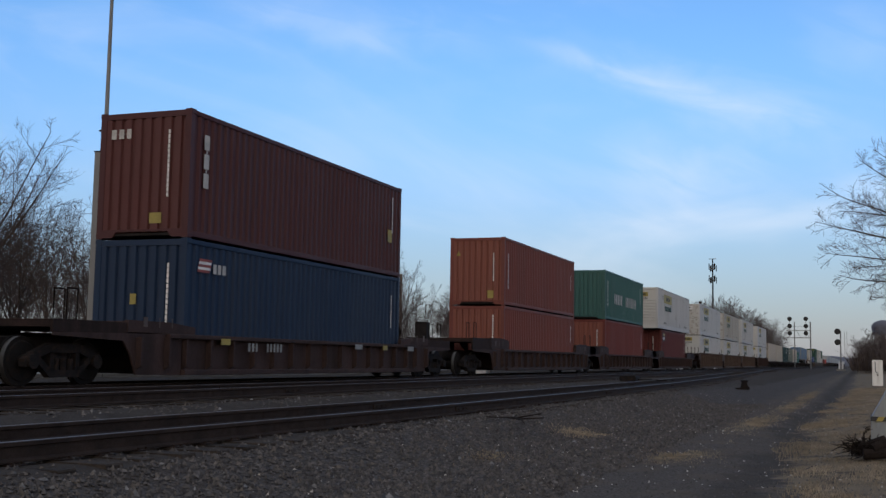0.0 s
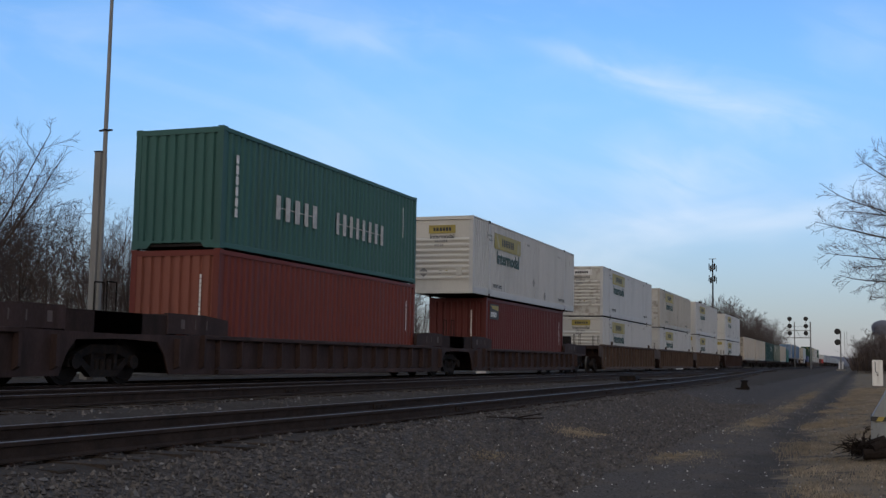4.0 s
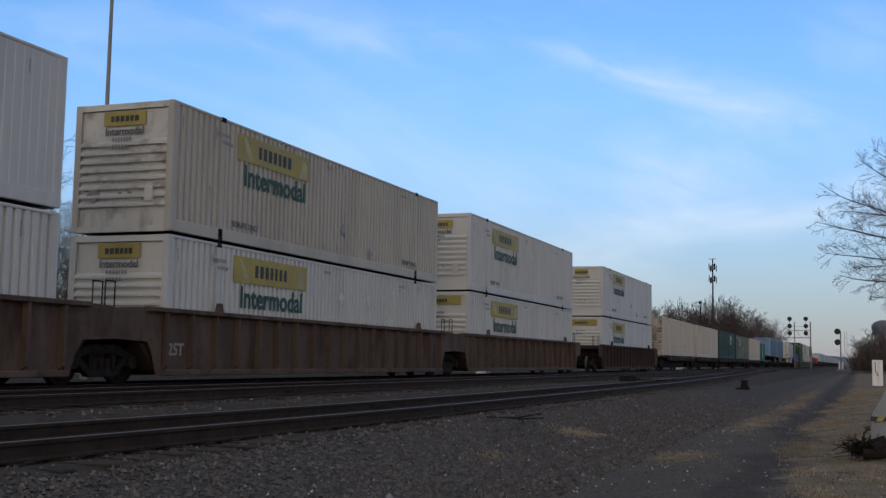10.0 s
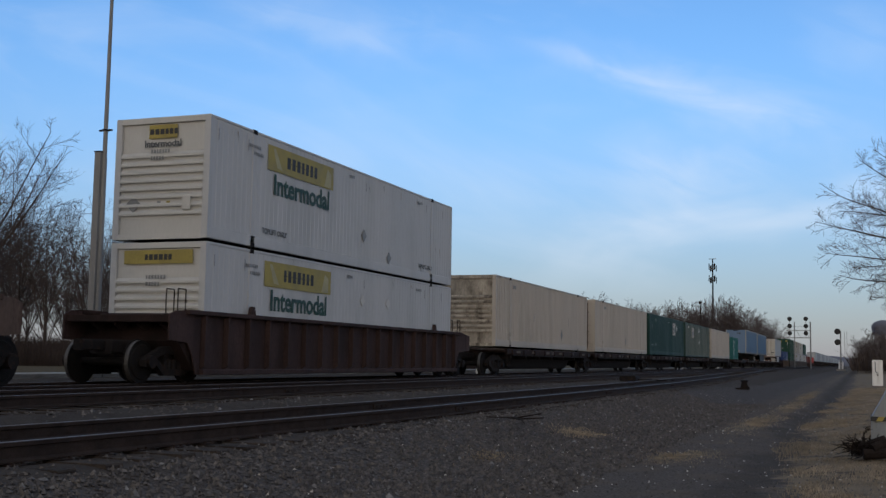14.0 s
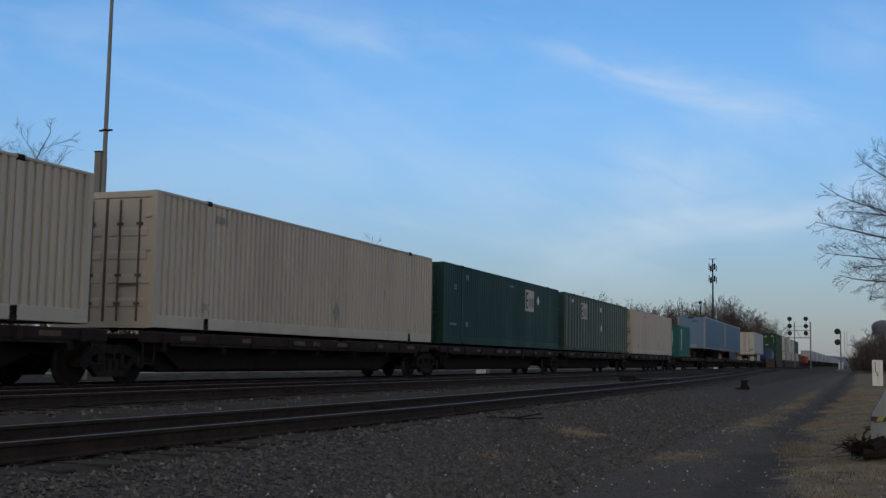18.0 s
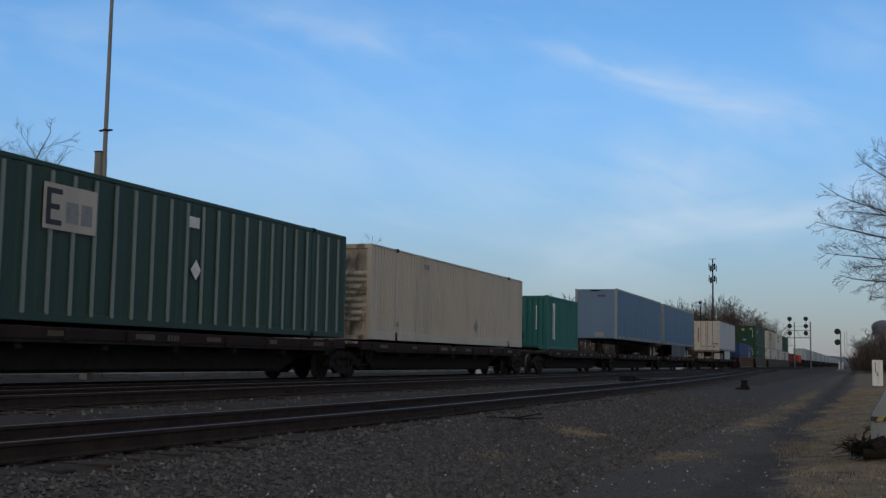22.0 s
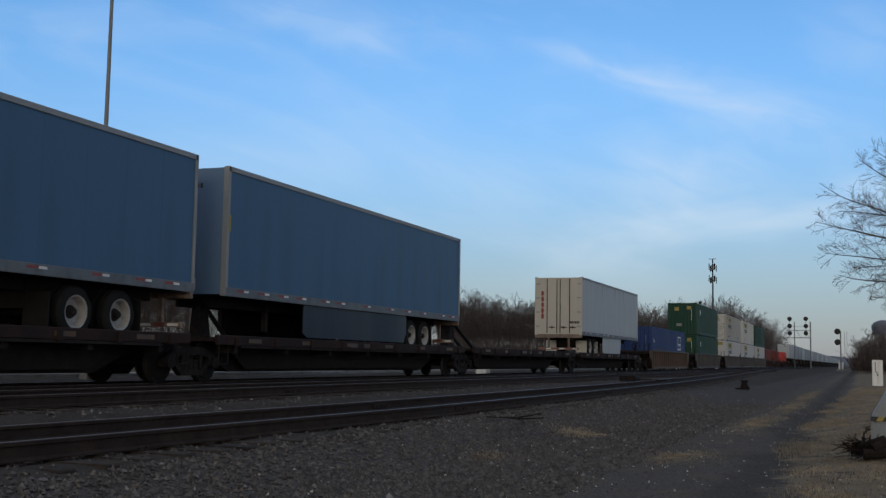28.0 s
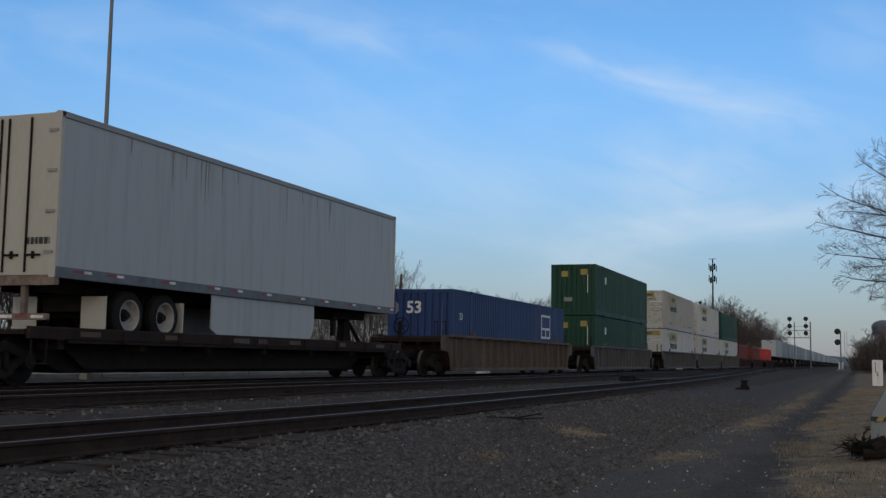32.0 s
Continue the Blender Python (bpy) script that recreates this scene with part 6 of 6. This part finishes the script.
part("bracket", Shape().box(-4.6, 0.1, -0.07, 0.07, 6.05, 6.2).box(-4.6, 0.1, -0.07, 0.07, 7.5, 7.62).tube((-4.2, 0, 6.15), (-3.4, 0, 7.55), 0.045).tube((-2.6, 0, 7.55), (-1.8, 0, 6.15), 0.045).tube((-1.0, 0, 7.55), (-0.2, 0, 6.15), 0.045), M_GALV, gantry)
part("post", Shape().disc((0, 0, 4.6), 0.10, 9.3, "z", 10), M_GALV, gantry, at=(-3.0, 0.3, 0))
part("handrail", Shape().box(-4.6, 0.1, -0.02, 0.02, 8.3, 8.36).box(-4.6, -4.54, -0.02, 0.02, 7.6, 8.36), M_GALV, gantry, at=(0, 0.35, 0))
for a in (-3.88, -0.83):
    part("stand", Shape().box(-0.05, 0.05, 0.0, 0.1, 6.15, 10.1), M_GALV, gantry, at=(a, 0, 0))
    signal_head(gantry, a, 9.85, 3, 1.42, 0.44)

tower = thing("cell_tower", "slender steel cell tower with antenna panels", "antenna tower")
tower.matrix_basis = pose(-47.95, 400, -0.5)
part("pole", Shape().disc((0, 0, 19.05), 0.36, 38.1, "z", 12, 0.22), M_IRON, tower)
for z in (34.6, 30.4):
    part("platform", Shape().disc((0, 0, z), 0.9, 0.2, "z", 12), M_GALV, tower)
    for i in range(6):
        a = radians(i * 60 + 15)
        part("antenna", Shape().box(-0.15, 0.15, -0.1, 0.1, -1.1, 1.1, 0.03), M_IRON, tower, at=(1.25 * math.cos(a), 1.25 * math.sin(a), z + 0.6 * (i % 2)))
part("top_bar", Shape().box(-1.3, 1.3, -0.08, 0.08, 37.9, 38.1), M_GALV, tower)
light = thing("yard_light", "dark post with a lamp head in the distance", "lamp post")
light.matrix_basis = pose(-39.15, 300, -0.5)
part("post", Shape().disc((0, 0, 8.6), 0.12, 17.2, "z", 10), M_IRON, light)
part("lamp_head", Shape().box(-0.5, 0.3, -0.2, 0.2, 16.9, 17.5, 0.1), M_IRON, light)

# tall mast and the shorter thick post by the far side of the line
pole = thing("radio_mast", "tall thin grey steel mast with a collar", "mast")
pole.matrix_basis = pose(-26, 33.5, -0.2)
part("pole", Shape().disc((0, 0, 4.0), 0.125, 8.0, "z", 14, 0.10).disc((0, 0, 13), 0.085, 10, "z", 12, 0.05), M_GALV, pole)
part("collar", Shape().disc((0, 0, 9.05), 0.13, 0.06, "z", 12).box(-0.28, 0.28, -0.04, 0.04, 9.02, 9.08), M_IRON, pole)
post = thing("steel_post", "thick grey steel post beside the mast", "post")
post.matrix_basis = pose(-26.15, 33.42, -0.2)
part("shaft", Shape().box(-0.13, 0.13, -0.13, 0.13, 0, 8.2, 0.02), M_GALV, post)
part("cap", Shape().box(-0.15, 0.15, -0.15, 0.15, 8.2, 8.25, 0.01), M_IRON, post)


def utility_pole(x, y, hh, lean=0.0):
    p = thing("utility_pole", "weathered wooden utility pole with wires", "utility pole", "utility poles")
    p.matrix_basis = pose(x, y, -0.2, 0, lean, 0)
    part("pole", Shape().disc((0, 0, hh / 2), 0.15, hh, "z", 10, 0.11), M_WOOD, p)
    part("insulator", Shape().box(0.1, 0.2, -0.04, 0.04, hh - 1.1, hh - 0.95), M_IRON, p)
    return p


utility_pole(-34.8, 58.4, 8.0, 0.4)
utility_pole(-38.5, 92.0, 8.4)


def wire(a, b, sag, r=0.012):
    s = Shape()
    a, b = Vector(a), Vector(b)
    last = a
    for i in range(1, 13):
        q = a.lerp(b, i / 12)
        q.z -= sag * 4 * (i / 12) * (1 - i / 12)
        s.tube(last, q, r, r, 4)
        last = q
    w = tagged(new("overhead_wire", s.mesh("overhead_wire", (M_IRON,))), "thin dark overhead wire between poles", "wire", "overhead wires")
    return w


wire((-34.5, 58.4, 7.55), (-68, 60, 9.2), 0.4)
wire((-34.5, 58.4, 7.55), (-38.2, 92.0, 8.0), 0.7)
wire((-34.5, 58.4, 6.8), (-38.2, 92.0, 7.2), 0.7)
# two small signal heads, simplified to plain dark boxes on a post
case = thing("relay_cabinet", "two small signal heads drawn as dark boxes on a post", "cabinet")
case.matrix_basis = pose(-32.6, 58.0, -0.1)
part("post", Shape().box(-0.07, 0.07, -0.07, 0.07, 0, 2.2), M_WOOD, case)
for z in (1.6, 2.6):
    part("box", Shape().box(-0.35, 0.35, -0.2, 0.2, z, z + 0.75, 0.03), M_IRON, case)

switch = thing("switch_machine", "low dark switch machine between the tracks", "switch machine")
switch.matrix_basis = pose(-9.3, 48.0, -0.20)
part("housing", Shape().box(-0.35, 0.35, -0.5, 0.5, 0, 0.24, 0.05), M_IRON, switch)
part("rod", Shape().tube((0.35, 0, 0.08), (1.6, 0, 0.06), 0.03), M_IRON, switch)

# pale concrete edge beyond the main line
kerb = thing("platform_edge", "low grey concrete edge beyond the main line", "kerb", kind="structure")
for i in range(30):
    y = 14 + i * 4.0
    part("slab", Shape().box(-0.5, 0.5, 0.01, 3.97, -0.4, 0.0, 0.02), M_KERB, kerb, at=(-20.4, y, 0.07 + 0.004 * (i % 3)))
block = thing("concrete_block", "grey concrete marker block", "marker block", "marker blocks")
part("block", Shape().box(-0.12, 0.12, -0.12, 0.12, 0, 0.32, 0.03), M_CONCRETE, block)
block.matrix_basis = pose(-19.2, 24.4, -0.14)
white = thing("concrete_block", "white painted concrete marker block", "marker block", "marker blocks")
part("block", Shape().box(-0.27, 0.27, -0.36, 0.36, 0, 0.36, 0.05), M_SIGWHITE, white)
white.matrix_basis = pose(-18.5, 55.6, -0.2)
for y in (124.0, 158.0):
    copy_thing(white, Matrix.Translation((-18.5, y, -0.2)) @ Matrix.Diagonal((1, 1 + y / 120, 1, 1)))

# cabinet, white box and dead brush at the verge
cab = thing("equipment_cabinet", "grey steel trackside cabinet with sloping sides and a striped band", "cabinet")
cab.matrix_basis = pose(0.49, 16.2, -0.60)
part("body", Shape().prism([(-0.37, 0.0), (0.55, 0.0), (0.55, 1.0), (-0.10, 1.0), (-0.345, 0.55)], -0.3, 0.3), M_CABGREY, cab)
part("door", Shape().box(-0.28, 0.48, -0.32, -0.3, 0.06, 0.48), M_CABGREY, cab)
part("band", Shape().box(-0.36, 0.56, -0.325, 0.31, 0.50, 0.56), M_MARKK, cab, "black and yellow striped band")
for i in range(5):
    part("stripe", Shape().prism([(0, 0), (0.08, 0), (0.12, 0.06), (0.04, 0.06)], -0.33, -0.32), M_MARKY, cab, at=(-0.30 + i * 0.17, 0, 0.50))
wbox = thing("signal_case", "white painted signal case on a dark base", "cabinet")
wbox.matrix_basis = pose(1.0, 70.0, -0.64)
part("base", Shape().box(-0.32, 0.32, -0.3, 0.3, 0, 0.12), M_WOOD, wbox)
part("case", Shape().box(-0.29, 0.29, -0.25, 0.25, 0.12, 1.62, 0.03), M_SIGWHITE, wbox)
part("conduit", Shape().tube((-0.12, -0.28, 1.5), (-0.12, -0.28, 0.95), 0.03).tube((-0.12, -0.28, 0.95), (0.02, -0.28, 0.85), 0.03), M_CABGREY, wbox)
part("latch", Shape().box(-0.04, 0.04, -0.29, -0.25, 0.7, 0.8), M_IRON, wbox)
brush = Shape()
r5 = random.Random(5)
for i in range(150):
    a, q = Vector((r5.gauss(0.14, 0.12), r5.gauss(0, 0.10), r5.uniform(0, 0.22))), None
    d = Vector((r5.uniform(-1, 0.5), r5.uniform(-0.6, 0.4), r5.uniform(0.0, 0.55))).normalized()
    for j in range(3):
        q = a + d * r5.uniform(0.08, 0.2)
        brush.tube(a, q, 0.020 / (j + 1) + 0.003, 0.014 / (j + 1) + 0.002, 4)
        a, d = q, (d + Vector((r5.gauss(0, 0.4), r5.gauss(0, 0.4), r5.gauss(-0.1, 0.3)))).normalized()
for tip, mid in (((-0.42, -0.1, 0.10), (-0.22, -0.05, 0.30)), ((-0.36, 0.0, 0.22), (-0.15, 0.0, 0.33)), ((0.06, 0.0, 0.62), (0.0, 0.0, 0.40)), ((0.02, 0.05, 0.55), (0.04, 0.0, 0.3))):
    brush.tube((0.08, 0, 0.2), mid, 0.016, 0.012, 5).tube(mid, tip, 0.012, 0.006, 5)
for i in range(14):
    a = Vector((0.06 + r5.gauss(0, 0.02), r5.gauss(0, 0.02), 0.62 + r5.gauss(0, 0.05)))
    brush.tube(a, a + Vector((r5.gauss(0, 0.03), r5.gauss(0, 0.03), r5.gauss(0.02, 0.03))), 0.008, 0.004, 4)
pile = tagged(new("brushwood", brush.mesh("brushwood", (M_DEADWOOD,))), "heap of dark dead branches beside the cabinet", "brush pile")
pile.matrix_basis = pose(0.02, 15.9, -0.56) @ Matrix.Diagonal((0.9, 0.9, 0.55, 1))
log = thing("log", "dark rotten log lying by the cabinet", "log", "logs")
part("trunk", Shape().tube((-0.1, 0, 0.06), (0.24, 0.05, 0.09), 0.075, 0.065, 9), M_DEADWOOD, log)
log.matrix_basis = pose(0.13, 15.55, -0.58)
copy_thing(log, pose(0.22, 15.62, -0.49, 8, -12, 30))
copy_thing(log, pose(0.10, 15.75, -0.49, -6, -20, -24))
stub = thing("switch_stand", "low dark switch stand beside the near track", "switch stand")
stub.matrix_basis = pose(-5.15, 55.0, -0.60) @ Matrix.Diagonal((0.95, 0.95, 0.9, 1))
part("base", Shape().box(-0.45, 0.25, -0.12, 0.12, 0, 0.10, 0.02), M_IRON, stub)
part("body", Shape().prism([(-0.2, 0.1), (0.2, 0.1), (0.13, 0.36), (0.2, 0.5), (-0.2, 0.5), (-0.13, 0.36)], -0.11, 0.11), M_IRON, stub)
part("lever", Shape().tube((0, -0.13, 0.3), (0.28, -0.16, 0.10), 0.025), M_IRON, stub)
branch = Shape()
for a, b in (((0, 0, 0.02), (0.5, -1.2, 0.05)), ((0.2, -0.5, 0.04), (0.6, -0.4, 0.12)), ((0.5, -1.2, 0.05), (0.75, -1.9, 0.03)), ((0.1, -0.3, 0.03), (-0.2, -0.9, 0.06)), ((0.4, -0.9, 0.04), (0.3, -1.6, 0.10)), ((0.3, -0.8, 0.04), (0.8, -1.0, 0.08)), ((-0.1, 0.5, 0.03), (0.0, 0.0, 0.02))):
    branch.tube(a, b, 0.016, 0.008, 5)
twig = tagged(new("fallen_branch", branch.mesh("fallen_branch", (M_DEADWOOD,))), "dark fallen branch lying on the ballast", "branch")
twig.matrix_basis = pose(-5.5, 18.2, -0.36)
# domed water tower over the far trees
water = thing("water_tower", "pale domed water tower above the far trees", "water tower")
water.matrix_basis = pose(9.9, 520, -2.8)
tank = Shape()
for i in range(6):
    a0, a1 = radians(15 * i), radians(15 * (i + 1))
    tank.disc((0, 0, 20.2 + 1.6 * (math.sin(a0) + math.sin(a1))), 4.6 * math.cos(a0), 3.2 * (math.sin(a1) - math.sin(a0)), "z", 20, max(0.05, 4.6 * math.cos(a1)))
# tank and stem are painted in the haze tint of the distance
part("tank", tank.disc((0, 0, 18.6), 4.2, 3.2, "z", 20, 4.6), M_FARHAZE, water)
part("stem", Shape().disc((0, 0, 8.5), 1.1, 17, "z", 12), M_FARHAZE, water)
# far low hill and roofline at the end of the line
hill = bpy.data.meshes.new("hill")
hv, hf = [], []
for i in range(61):
    x = -900 + i * 30
    z = 8 + 4 * noise.noise((x * 0.006, 3, 1)) + 3 * noise.noise((x * 0.03, 7, 1)) - 7 * ease((x + 80) / 100)
    hv += [(x, 1500, -2), (x, 1560, max(2, z + 8))]
    if i:
        k = 2 * i
        hf.append((k - 2, k, k + 1, k - 1))
hill.from_pydata(hv, [], hf)
hill.materials.append(M_FARHAZE)
tagged(new("backdrop", hill), "low wooded rise on the horizon", "hill", kind="structure")


# ---- what moves: the whole train rolls past, its wheels turn ----
def motions():
    marks = [i * 2.0 for i in range(17)]
    for ob, y, z, x in RIDE:
        walk(ob, [(t, train_pose(y - travel(t), z, x)) for t in marks])
    turn = [i / 15 for i in range(481)]
    for w, a in WHEELS:
        walk(w, [(t, Matrix.Translation((0, a, WR)) @ Matrix.Rotation(travel(t) / WR, 4, "X")) for t in turn])


motions()
